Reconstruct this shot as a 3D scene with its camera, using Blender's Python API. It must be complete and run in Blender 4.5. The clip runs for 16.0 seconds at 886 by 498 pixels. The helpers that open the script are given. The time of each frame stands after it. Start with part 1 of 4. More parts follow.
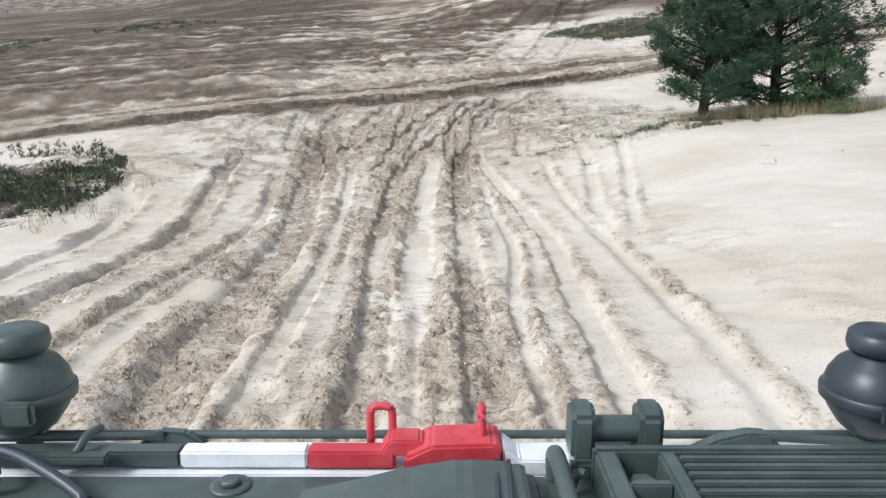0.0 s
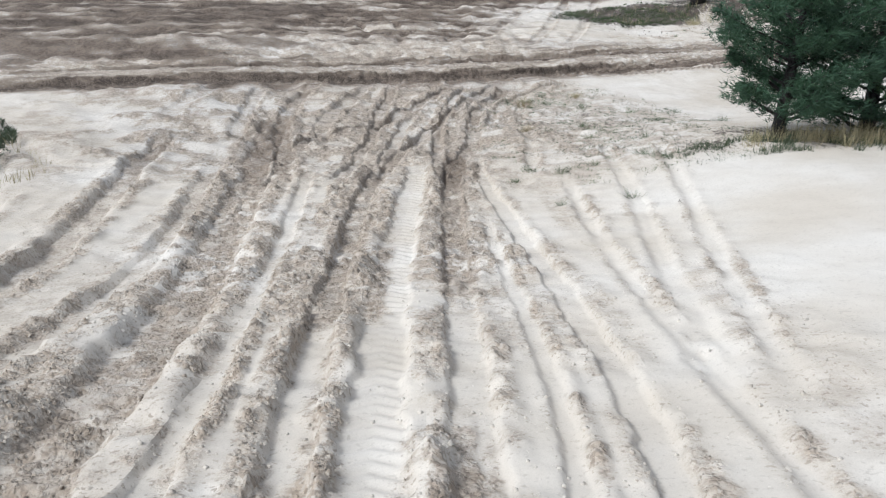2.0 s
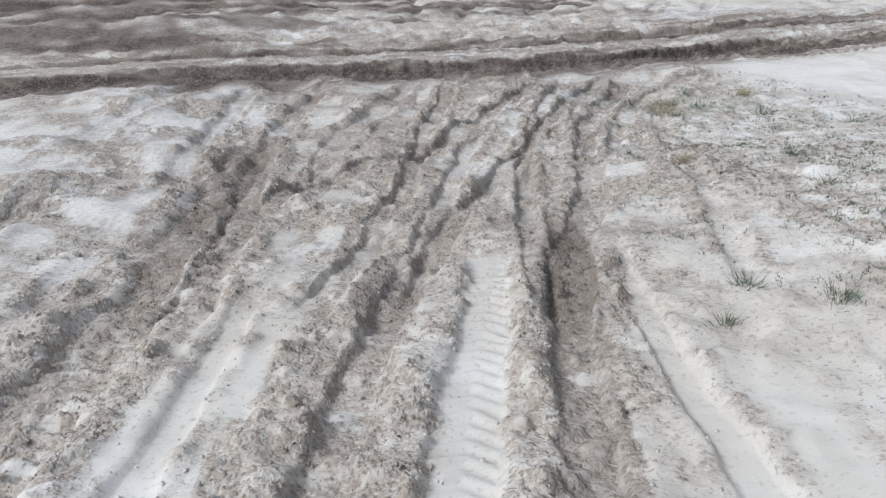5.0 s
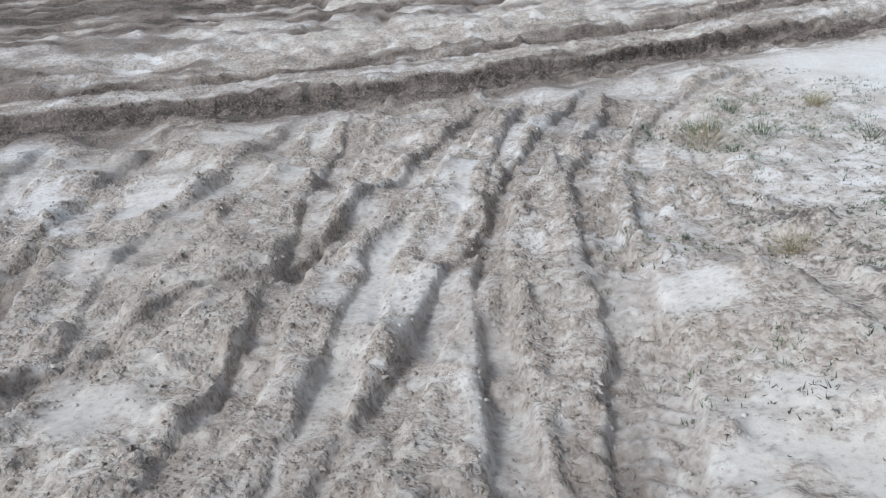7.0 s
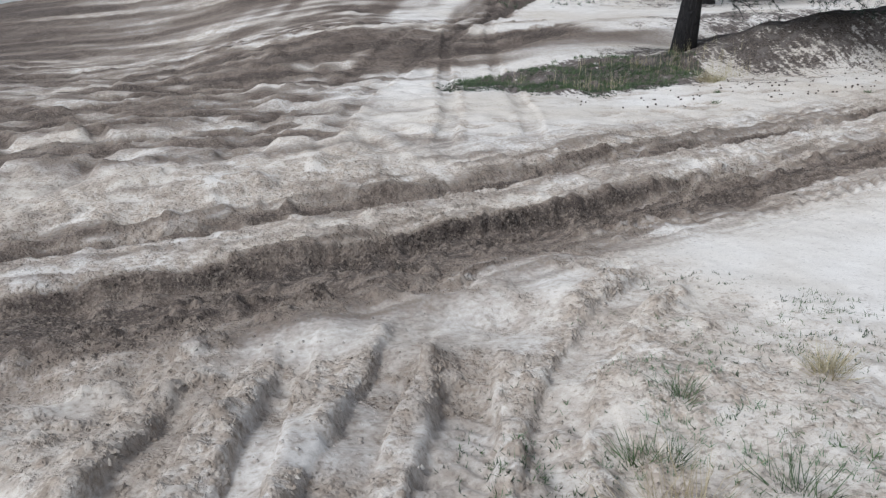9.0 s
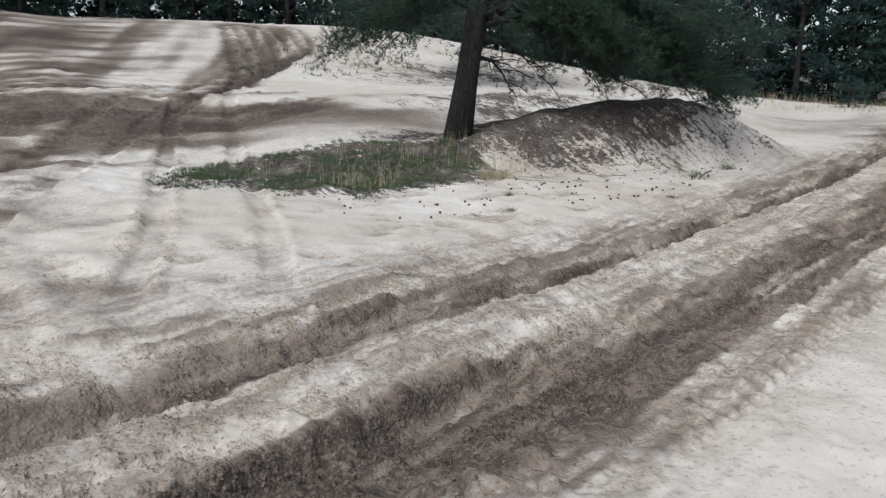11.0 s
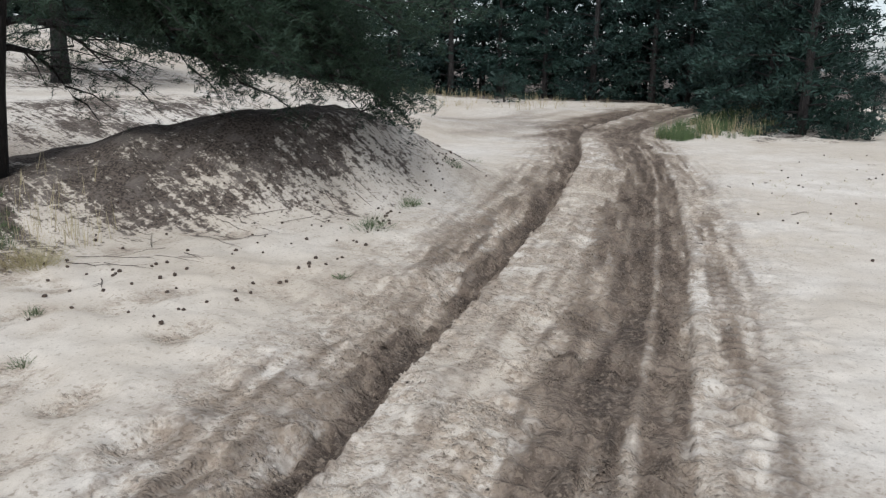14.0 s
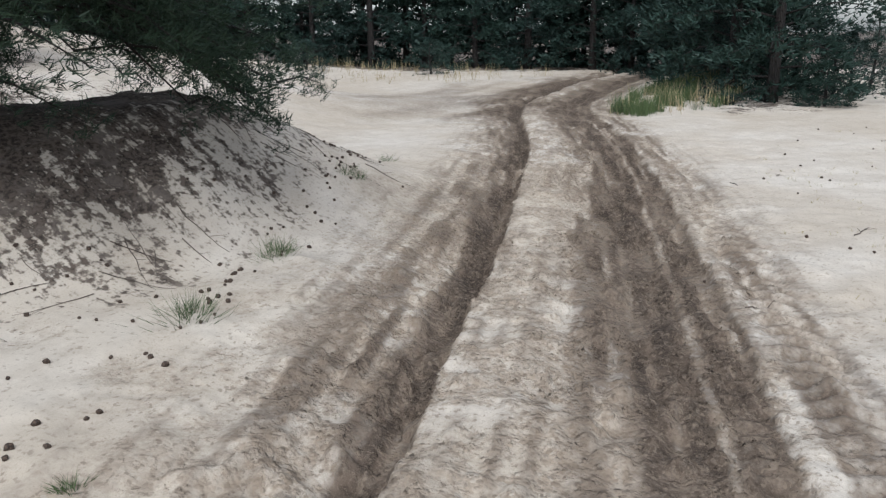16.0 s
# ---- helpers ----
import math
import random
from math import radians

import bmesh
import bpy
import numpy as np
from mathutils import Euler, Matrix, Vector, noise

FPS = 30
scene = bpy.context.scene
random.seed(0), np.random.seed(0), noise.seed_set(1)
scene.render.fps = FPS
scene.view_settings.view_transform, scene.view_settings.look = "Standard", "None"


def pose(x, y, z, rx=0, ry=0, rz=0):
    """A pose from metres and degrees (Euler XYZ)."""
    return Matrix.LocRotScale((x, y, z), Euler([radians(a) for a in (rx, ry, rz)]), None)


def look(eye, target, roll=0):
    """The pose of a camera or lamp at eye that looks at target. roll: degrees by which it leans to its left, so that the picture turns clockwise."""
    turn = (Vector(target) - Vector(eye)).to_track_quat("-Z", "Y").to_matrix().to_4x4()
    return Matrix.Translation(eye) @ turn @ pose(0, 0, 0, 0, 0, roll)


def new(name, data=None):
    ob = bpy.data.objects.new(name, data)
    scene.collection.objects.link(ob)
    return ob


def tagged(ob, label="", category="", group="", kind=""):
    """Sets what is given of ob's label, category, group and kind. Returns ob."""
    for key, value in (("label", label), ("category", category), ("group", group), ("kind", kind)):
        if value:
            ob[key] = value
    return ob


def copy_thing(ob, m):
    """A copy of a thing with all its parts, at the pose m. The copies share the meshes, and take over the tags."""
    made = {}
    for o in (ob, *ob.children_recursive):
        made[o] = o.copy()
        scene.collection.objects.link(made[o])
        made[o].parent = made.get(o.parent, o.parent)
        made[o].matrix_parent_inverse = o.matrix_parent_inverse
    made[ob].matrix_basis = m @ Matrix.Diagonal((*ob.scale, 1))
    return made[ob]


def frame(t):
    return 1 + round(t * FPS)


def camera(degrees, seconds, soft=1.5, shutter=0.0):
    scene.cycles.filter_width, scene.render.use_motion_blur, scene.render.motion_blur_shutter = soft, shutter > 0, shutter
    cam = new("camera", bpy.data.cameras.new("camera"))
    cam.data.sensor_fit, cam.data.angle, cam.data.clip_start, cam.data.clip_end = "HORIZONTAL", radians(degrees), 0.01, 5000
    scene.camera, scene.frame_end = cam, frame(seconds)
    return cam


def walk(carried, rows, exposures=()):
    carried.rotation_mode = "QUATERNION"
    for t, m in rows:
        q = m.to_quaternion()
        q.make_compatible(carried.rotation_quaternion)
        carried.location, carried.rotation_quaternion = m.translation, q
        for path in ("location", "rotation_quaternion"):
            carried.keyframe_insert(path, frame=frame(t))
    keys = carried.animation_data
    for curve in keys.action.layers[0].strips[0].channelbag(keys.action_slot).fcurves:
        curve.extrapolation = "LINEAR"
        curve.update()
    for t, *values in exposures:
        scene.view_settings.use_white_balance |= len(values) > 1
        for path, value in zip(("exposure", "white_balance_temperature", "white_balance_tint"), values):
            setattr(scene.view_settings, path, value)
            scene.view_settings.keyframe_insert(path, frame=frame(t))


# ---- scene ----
cam = camera(59.4, 16.0, soft=1.3)
METRES, EYE, TILT, LEAN, TURN = 46.0, 2.944, 0.0, 0.0, 0.0
ROWS = [
    (0.0, 0.0, 0.0, 0.0, -1.64, -23.4, 3.78),
    (0.5, -0.0, 0.0291, -0.0031, -1.79, -21.93, 2.63),
    (1.0, -0.0006, 0.0619, -0.0086, -1.85, -22.08, 1.54),
    (1.5, -0.0005, 0.0948, -0.0153, -1.87, -23.56, 0.51),
    (2.0, -0.0007, 0.1288, -0.0228, -1.6, -24.99, -0.37),
    (2.5, -0.0001, 0.166, -0.0314, -1.06, -26.6, -0.83),
    (3.0, -0.0006, 0.2036, -0.0394, -0.25, -27.47, -0.7),
    (3.5, -0.0013, 0.2387, -0.0462, 0.99, -26.99, -0.35),
    (4.0, -0.0026, 0.2731, -0.0528, 2.35, -25.87, 0.17),
    (6.5, -0.0002, 0.4381, -0.0882, 0.44, -26.17, 4.77),
    (7.0, 0.0029, 0.4746, -0.0948, -1.8, -25.39, 5.02),
    (7.5, 0.008, 0.5102, -0.1, -4.69, -24.12, 4.75),
    (8.0, 0.014, 0.5453, -0.104, -8.09, -22.16, 4.24),
    (8.5, 0.0206, 0.5777, -0.1053, -11.87, -19.76, 3.42),
    (11.0, 0.0729, 0.7065, -0.1043, -33.46, -13.58, -1.13),
    (11.5, 0.0896, 0.7293, -0.1042, -37.52, -13.17, -1.05),
    (12.0, 0.1094, 0.7502, -0.1047, -42.66, -13.27, -1.43),
    (12.5, 0.1297, 0.7703, -0.106, -47.67, -14.6, -2.02),
    (13.0, 0.1485, 0.7845, -0.105, -52.02, -15.24, -1.84),
    (13.5, 0.1684, 0.7954, -0.104, -55.14, -14.16, -1.33),
    (14.0, 0.19, 0.8044, -0.1038, -57.75, -13.53, -1.19),
    (14.5, 0.2125, 0.8152, -0.103, -58.91, -13.39, 0.19),
    (15.0, 0.239, 0.8284, -0.1049, -59.14, -13.78, 0.82),
    (15.5, 0.2664, 0.8424, -0.1063, -61.25, -14.91, 0.54),
    (16.0, 0.2937, 0.8552, -0.1073, -62.9, -15.54, 0.26),
]
walk(cam, [(t, pose(0, 0, EYE, TILT, LEAN, TURN) @ pose(METRES * x, METRES * y, METRES * z, 90 + pitch, roll, yaw)) for t, x, y, z, yaw, pitch, roll in ROWS],
     exposures=[(0.0, 0.7, 6050, 9), (2.0, 0.64, 5800, 8), (3.5, 0.53, 5700, 8), (6.3, 0.55, 5400, 8), (7.2, 0.57, 5400, 8), (8.6, 0.5, 5550, 9), (11.0, 0.38, 5850, 9), (16.0, 0.34, 6000, 9)])

# ---- sky and sun: a bright, evenly clouded day ----
world = bpy.data.worlds.new("sky")
scene.world = world
world.use_nodes = True
wn = world.node_tree
sky = wn.nodes.new("ShaderNodeTexSky")
sky.sky_type = "NISHITA"
sky.sun_disc = False
sky.sun_elevation, sky.sun_rotation = radians(50), radians(250)
sky.air_density, sky.dust_density, sky.ozone_density = 1.0, 1.8, 0.6
cloud = wn.nodes.new("ShaderNodeHueSaturation")
cloud.inputs["Saturation"].default_value = 0.35
wn.links.new(sky.outputs[0], cloud.inputs["Color"])
wn.links.new(cloud.outputs[0], wn.nodes["Background"].inputs[0])
wn.nodes["Background"].inputs[1].default_value = 0.13
sun = new("sun", bpy.data.lights.new("sun", "SUN"))
sun.data.energy, sun.data.angle, sun.data.color = 1.8, radians(17), (1.0, 0.98, 0.95)
sun.matrix_world = look((0, 0, 60), Vector((0, 0, 60)) - Vector((math.sin(radians(250)) * math.cos(radians(50)), math.cos(radians(250)) * math.cos(radians(50)), math.sin(radians(50)))))


# ---- materials ----
def mat_base(name, rough=0.8, metal=0.0):
    m = bpy.data.materials.new(name)
    m.use_nodes = True
    nt = m.node_tree
    b = nt.nodes["Principled BSDF"]
    b.inputs["Roughness"].default_value, b.inputs["Metallic"].default_value = rough, metal
    return m, nt, b


def node(nt, kind, **values):
    n = nt.nodes.new(kind)
    for key, v in values.items():
        n.inputs[key].default_value = v
    return n


def noise_node(nt, scale, detail=4.0, rough=0.55, coord=None):
    n = node(nt, "ShaderNodeTexNoise", Scale=scale, Detail=detail, Roughness=rough)
    if coord:
        nt.links.new(coord, n.inputs["Vector"])
    return n.outputs["Fac"]


def ramp(nt, fac, lo, hi, a=0.0, b=1.0):
    n = nt.nodes.new("ShaderNodeMapRange")
    n.interpolation_type = "SMOOTHSTEP"
    for i, v in enumerate((lo, hi, a, b), 1):
        n.inputs[i].default_value = v
    nt.links.new(fac, n.inputs[0])
    return n.outputs[0]


def mix(nt, fac, a, b, mode="MIX"):
    n = nt.nodes.new("ShaderNodeMix")
    n.data_type, n.blend_type = "RGBA", mode
    for sock, v in ((n.inputs[0], fac), (n.inputs[6], a), (n.inputs[7], b)):
        if hasattr(v, "node"):
            nt.links.new(v, sock)
        elif isinstance(v, float):
            sock.default_value = v
        else:
            sock.default_value = (*v, 1.0)
    return n.outputs[2]


def calc(nt, op, a, b):
    n = nt.nodes.new("ShaderNodeMath")
    n.operation = op
    for sock, v in ((n.inputs[0], a), (n.inputs[1], b)):
        if hasattr(v, "node"):
            nt.links.new(v, sock)
        else:
            sock.default_value = v
    return n.outputs[0]


def bump(nt, height, strength, distance, normal=None):
    n = node(nt, "ShaderNodeBump", Strength=strength, Distance=distance)
    nt.links.new(height, n.inputs["Height"])
    if normal:
        nt.links.new(normal, n.inputs["Normal"])
    return n.outputs[0]


def attribute(nt, name):
    n = nt.nodes.new("ShaderNodeAttribute")
    n.attribute_name = name
    return n.outputs["Fac"]


def sand_material():
    """Pale dry sand, browner where it is turned over or damp, dark under needle litter."""
    m, nt, b = mat_base("sand", 0.95)
    b.inputs["Specular IOR Level"].default_value = 0.1
    p = nt.nodes.new("ShaderNodeNewGeometry").outputs["Position"]
    broad, patch, mid, clod, crumb, speck, grain = (noise_node(nt, s, d, r, p) for s, d, r in ((0.22, 4, 0.6), (0.75, 5, 0.62), (2.3, 6, 0.65), (9, 5, 0.6), (21, 2, 0.5), (55, 2, 0.5), (190, 2, 0.6)))
    damp, litter, churn = (attribute(nt, k) for k in ("damp", "litter", "churn"))
    lively = calc(nt, "MULTIPLY", churn, ramp(nt, mid, 0.36, 0.54, 0.2, 1.0))
    used = ramp(nt, churn, 0.02, 0.35, 0.32, 1.0)
    dry = mix(nt, ramp(nt, broad, 0.35, 0.65), (0.525, 0.462, 0.38), (0.625, 0.575, 0.505))
    dry = mix(nt, calc(nt, "MULTIPLY", used, ramp(nt, patch, 0.42, 0.64, 0.0, 0.6)), dry, (0.47, 0.405, 0.325))
    dry = mix(nt, calc(nt, "MULTIPLY", used, ramp(nt, mid, 0.48, 0.66, 0.0, 0.5)), dry, (0.40, 0.345, 0.285))
    turned_over = calc(nt, "MULTIPLY", ramp(nt, lively, 0.06, 0.6), ramp(nt, clod, 0.36, 0.58, 0.45, 1.0))
    dry = mix(nt, turned_over, dry, (0.35, 0.285, 0.217))
    wet = mix(nt, ramp(nt, clod, 0.36, 0.62), (0.068, 0.05, 0.038), (0.15, 0.114, 0.087))
    wet = mix(nt, ramp(nt, mid, 0.45, 0.7, 0.0, 0.5), wet, (0.19, 0.149, 0.115))
    wet = mix(nt, ramp(nt, damp, 0.75, 1.25, 0.0, 0.9), wet, (0.042, 0.031, 0.025))
    fray = calc(nt, "ADD", calc(nt, "MULTIPLY", calc(nt, "SUBTRACT", patch, 0.5), 0.25), calc(nt, "ADD", calc(nt, "MULTIPLY", calc(nt, "SUBTRACT", clod, 0.5), 0.5), calc(nt, "MULTIPLY", calc(nt, "SUBTRACT", crumb, 0.5), 0.4)))
    col = mix(nt, ramp(nt, calc(nt, "ADD", damp, fray), 0.05, 0.82), dry, wet)
    # crumbs, each with its own tone: darker where freshly turned up or in place of clod shade, paler where dried
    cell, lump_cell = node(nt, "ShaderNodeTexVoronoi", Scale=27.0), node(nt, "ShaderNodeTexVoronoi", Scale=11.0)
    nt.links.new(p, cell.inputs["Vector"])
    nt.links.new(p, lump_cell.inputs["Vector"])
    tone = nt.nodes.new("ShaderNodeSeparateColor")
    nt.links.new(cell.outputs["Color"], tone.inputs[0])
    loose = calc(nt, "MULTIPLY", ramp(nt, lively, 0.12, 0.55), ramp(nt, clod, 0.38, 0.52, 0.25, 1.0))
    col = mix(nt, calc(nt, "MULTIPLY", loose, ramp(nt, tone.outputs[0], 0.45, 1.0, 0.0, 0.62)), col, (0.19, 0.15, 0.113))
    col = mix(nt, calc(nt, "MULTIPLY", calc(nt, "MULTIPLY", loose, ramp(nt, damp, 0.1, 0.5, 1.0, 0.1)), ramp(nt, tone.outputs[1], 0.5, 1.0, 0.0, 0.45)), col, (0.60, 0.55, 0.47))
    # dark specks: stray crumbs, and the small shadows of clods painted in
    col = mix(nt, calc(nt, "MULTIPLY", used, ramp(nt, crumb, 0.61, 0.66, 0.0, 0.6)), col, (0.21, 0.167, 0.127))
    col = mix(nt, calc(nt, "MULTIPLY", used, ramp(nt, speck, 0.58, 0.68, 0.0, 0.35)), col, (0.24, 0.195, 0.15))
    # needle litter washed down in streaks
    duff = mix(nt, ramp(nt, crumb, 0.38, 0.62), (0.03, 0.024, 0.021), (0.115, 0.092, 0.076))
    duff = mix(nt, ramp(nt, mid, 0.48, 0.64, 0.0, 0.6), duff, (0.17, 0.145, 0.125))
    flow = node(nt, "ShaderNodeMapping")
    flow.inputs["Rotation"].default_value = (0, 0, radians(-28))
    flow.inputs["Scale"].default_value = (3.6, 0.8, 0.8)
    nt.links.new(p, flow.inputs["Vector"])
    streak = noise_node(nt, 2.2, 7, 0.72, flow.outputs[0])
    rise = calc(nt, "ADD", calc(nt, "MULTIPLY", calc(nt, "SUBTRACT", streak, 0.5), 2.4), calc(nt, "ADD", calc(nt, "MULTIPLY", calc(nt, "SUBTRACT", patch, 0.5), 2.2), calc(nt, "ADD", calc(nt, "MULTIPLY", calc(nt, "SUBTRACT", clod, 0.5), 1.6), calc(nt, "MULTIPLY", calc(nt, "SUBTRACT", crumb, 0.5), 1.0))))
    fl = calc(nt, "MULTIPLY", ramp(nt, calc(nt, "ADD", litter, rise), 0.4, 0.8), ramp(nt, litter, 0.02, 0.25))
    col = mix(nt, fl, col, duff)
    col = mix(nt, ramp(nt, grain, 0.42, 0.68, 0.0, 0.25), col, (0.25, 0.21, 0.165))
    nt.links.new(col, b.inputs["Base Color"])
    knob = calc(nt, "ADD", calc(nt, "MULTIPLY", ramp(nt, cell.outputs["Distance"], 0.0, 0.7, 1.0, 0.0), 0.3), calc(nt, "MULTIPLY", ramp(nt, lump_cell.outputs["Distance"], 0.0, 0.75, 1.0, 0.0), ramp(nt, crumb, 0.4, 0.6, 0.1, 0.7)))
    knob = calc(nt, "MULTIPLY", knob, loose)
    soft = calc(nt, "MULTIPLY", noise_node(nt, 6.5, 2.0, 0.5, p), calc(nt, "ADD", calc(nt, "MULTIPLY", lively, 0.7), calc(nt, "MULTIPLY", used, 0.25)))
    nt.links.new(bump(nt, grain, 0.12, 0.004, bump(nt, calc(nt, "ADD", knob, soft), 0.8, 0.034)), b.inputs["Normal"])
    return m


def leafy(name, dark, light, rough=0.6):
    m, nt, b = mat_base(name, rough)
    geo = nt.nodes.new("ShaderNodeNewGeometry")
    inf = nt.nodes.new("ShaderNodeObjectInfo")
    n = noise_node(nt, 1.3, 3, 0.6, geo.outputs["Position"])
    f = calc(nt, "ADD", calc(nt, "MULTIPLY", geo.outputs["Random Per Island"], 0.5), calc(nt, "MULTIPLY", n, 0.6))
    col = mix(nt, ramp(nt, f, 0.15, 0.95), dark, light)
    col = mix(nt, calc(nt, "MULTIPLY", inf.outputs["Random"], 0.35), col, (light[0] * 0.9, light[1] * 1.05, light[2] * 0.8))
    nt.links.new(col, b.inputs["Base Color"])
    b.inputs["Specular IOR Level"].default_value = 0.25
    return m


def bark_material():
    m, nt, b = mat_base("pine_bark", 0.9)
    p = nt.nodes.new("ShaderNodeNewGeometry").outputs["Position"]
    mp = node(nt, "ShaderNodeMapping")
    mp.inputs["Scale"].default_value = (1, 1, 0.28)
    nt.links.new(p, mp.inputs["Vector"])
    v = node(nt, "ShaderNodeTexVoronoi", Scale=11.0)
    v.feature = "DISTANCE_TO_EDGE"
    nt.links.new(mp.outputs[0], v.inputs["Vector"])
    n = noise_node(nt, 9, 5, 0.6, mp.outputs[0])
    col = mix(nt, ramp(nt, n, 0.35, 0.65), (0.012, 0.0105, 0.0095), (0.03, 0.025, 0.022))
    col = mix(nt, ramp(nt, v.outputs["Distance"], 0.0, 0.12), (0.012, 0.01, 0.009), col)
    nt.links.new(col, b.inputs["Base Color"])
    h = calc(nt, "ADD", ramp(nt, v.outputs["Distance"], 0.0, 0.2), calc(nt, "MULTIPLY", n, 0.5))
    nt.links.new(bump(nt, h, 0.9, 0.03), b.inputs["Normal"])
    return m


def plain(name, a, b_, rough=0.8, scale=6.0, metal=0.0, relief=0.2):
    m, nt, b = mat_base(name, rough, metal)
    p = nt.nodes.new("ShaderNodeTexCoord").outputs["Object"]
    n = noise_node(nt, scale, 5, 0.6, p)
    nt.links.new(mix(nt, ramp(nt, n, 0.35, 0.68), a, b_), b.inputs["Base Color"])
    nt.links.new(bump(nt, n, relief, 0.01), b.inputs["Normal"])
    return m


SAND = sand_material()
BARK = bark_material()
NEEDLE = leafy("pine_needles", (0.010, 0.021, 0.015), (0.030, 0.052, 0.032))
# bluer than the near needles: distance haze mixed into the colour
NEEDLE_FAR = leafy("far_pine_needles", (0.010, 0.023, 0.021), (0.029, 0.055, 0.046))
NEEDLE_BUSH = leafy("bushy_needles", (0.016, 0.036, 0.024), (0.06, 0.11, 0.062))
NEEDLE_YOUNG = leafy("young_needles", (0.035, 0.075, 0.035), (0.10, 0.17, 0.08))
GRASS = leafy("grass_blades", (0.03, 0.05, 0.022), (0.095, 0.13, 0.055))
STRAW = leafy("dry_grass", (0.21, 0.165, 0.09), (0.42, 0.35, 0.22))
HEATH = leafy("heath_leaves", (0.03, 0.042, 0.026), (0.085, 0.1, 0.06))
CONE = plain("cone_scales", (0.035, 0.024, 0.018), (0.09, 0.06, 0.042), 0.85, 60)
DEADWOOD = plain("dead_wood", (0.05, 0.038, 0.03), (0.14, 0.11, 0.09), 0.9, 14)


# ---- ground ----
def vnoise(x, y, size, seed=0):
    """Smooth value noise, -1 to 1, with bumps about size metres wide."""
    x, y = x / size, y / size
    ix, iy = np.floor(x).astype(np.int64), np.floor(y).astype(np.int64)
    fx, fy = x - ix, y - iy
    fx, fy = fx * fx * fx * (fx * (fx * 6 - 15) + 10), fy * fy * fy * (fy * (fy * 6 - 15) + 10)

    def lattice(i, j):
        h = (i * 374761393 + j * 668265263 + seed * 974711) & 0xFFFFFFFF
        h = ((h ^ (h >> 13)) * 1274126177) & 0xFFFFFFFF
        h = ((h ^ (h >> 15)) * 2246822519) & 0xFFFFFFFF
        return ((h ^ (h >> 16)) & 0xFFFF) / 32767.5 - 1.0
    a = lattice(ix, iy) * (1 - fx) + lattice(ix + 1, iy) * fx
    b = lattice(ix, iy + 1) * (1 - fx) + lattice(ix + 1, iy + 1) * fx
    return a * (1 - fy) + b * fy


def ss(a, b, x):
    t = np.clip((x - a) / (b - a), 0, 1)
    return t * t * (3 - 2 * t)


RAMP_Y = (-40, -8, 0, 3, 6, 9, 13, 16, 20, 24, 28, 32, 37, 60, 400)
RAMP_Z = (0.9, 0.8, 0.35, -0.08, -0.72, -1.4, -2.34, -3.05, -3.67, -4.2, -4.53, -4.65, -4.65, -4.55, -4.5)


def landform(x, y):
    """The broad shape of the land: a ramp down to a track, a mound with a pine, a dune behind."""
    z = sum(np.interp(y + d, RAMP_Y, RAMP_Z) for d in (-1.6, -0.8, 0, 0.8, 1.6)) / 5
    z = z + 0.85 * ss(1, 8.5, x) * ss(4, 19, y) * (1 - ss(23, 31.5, y))
    z = z + 0.2 * ss(1, 5, x) * (1 - ss(8, 18, y))
    z = z + 0.22 * ss(3, 9, -x) * ss(17, 24, y) * (1 - ss(60, 75, y))
    z = z + 0.3 * ss(38, 40.5, y) * (1 - ss(7, 12, x))
    z = z + 0.15 * ss(6, 14, x) * ss(33, 37, y) * (1 - ss(46, 50, y))
    z = z + 0.12 * ss(42.2, 45, y) * ss(9, 13, x) * (1 - ss(28, 36, x))
    a = radians(-14)
    dx, dy = x - 20.5, y - 47.95
    u, v = dx * math.cos(a) + dy * math.sin(a), -dx * math.sin(a) + dy * math.cos(a)
    z = z + 1.62 * (1 - ss(0.12, 1.05, np.sqrt((u / np.where(u > 0, 5.6, 7.0)) ** 2 + (v / np.where(v > 0, 4.5, 3.3)) ** 2)))
    z = z + 0.5 * (1 - ss(0.2, 1, np.hypot((x - 14) / 6, (y - 51) / 5)))
    z = z + 1.35 * ss(51, 59, y) * ss(-4, 8, x) * (1 - ss(31, 44, x))
    z = z + 3.5 * ss(62, 88, y + 0.10 * (x - 10)) * ss(-35, -5, x) * (1 - ss(40, 60, x))
    z = z + 0.35 * ss(44, 54, x) * ss(30, 44, y)
    return z


def smooth_line(points, step=0.5):
    """A Catmull-Rom line through plan points, cut into short pieces."""
    p = [Vector(q) for q in points]
    p = [p[0] * 2 - p[1]] + p + [p[-1] * 2 - p[-2]]
    out = []
    for i in range(1, len(p) - 2):
        n = max(2, int((p[i + 1] - p[i]).length / step))
        for k in range(n):
            t = k / n
            out.append(0.5 * (2 * p[i] + (p[i + 1] - p[i - 1]) * t + (2 * p[i - 1] - 5 * p[i] + 4 * p[i + 1] - p[i + 2]) * t * t
                              + (3 * p[i] - p[i - 1] - 3 * p[i + 1] + p[i + 2]) * t ** 3))
    return np.array([tuple(q) for q in out + [p[-2]]])


RUTS = []


def lug(turns):
    """The cross-section of tread marks: rounded bars with steep flanks."""
    wave = np.sin(2 * math.pi * turns)
    return 0.45 * wave + 0.55 * np.clip(2.6 * wave, -1, 1)



def rut(points, half, depth, berm=0.1, damp=0.0, tread=0.0, churn=0.6, left=1.0, right=1.0):
    """A wheel rut: half its width, its depth, its banks, how damp its bed is, tread marks, and how lumpy its banks are."""
    RUTS.append((smooth_line(points), half, depth, berm, damp, tread, churn, left, right))


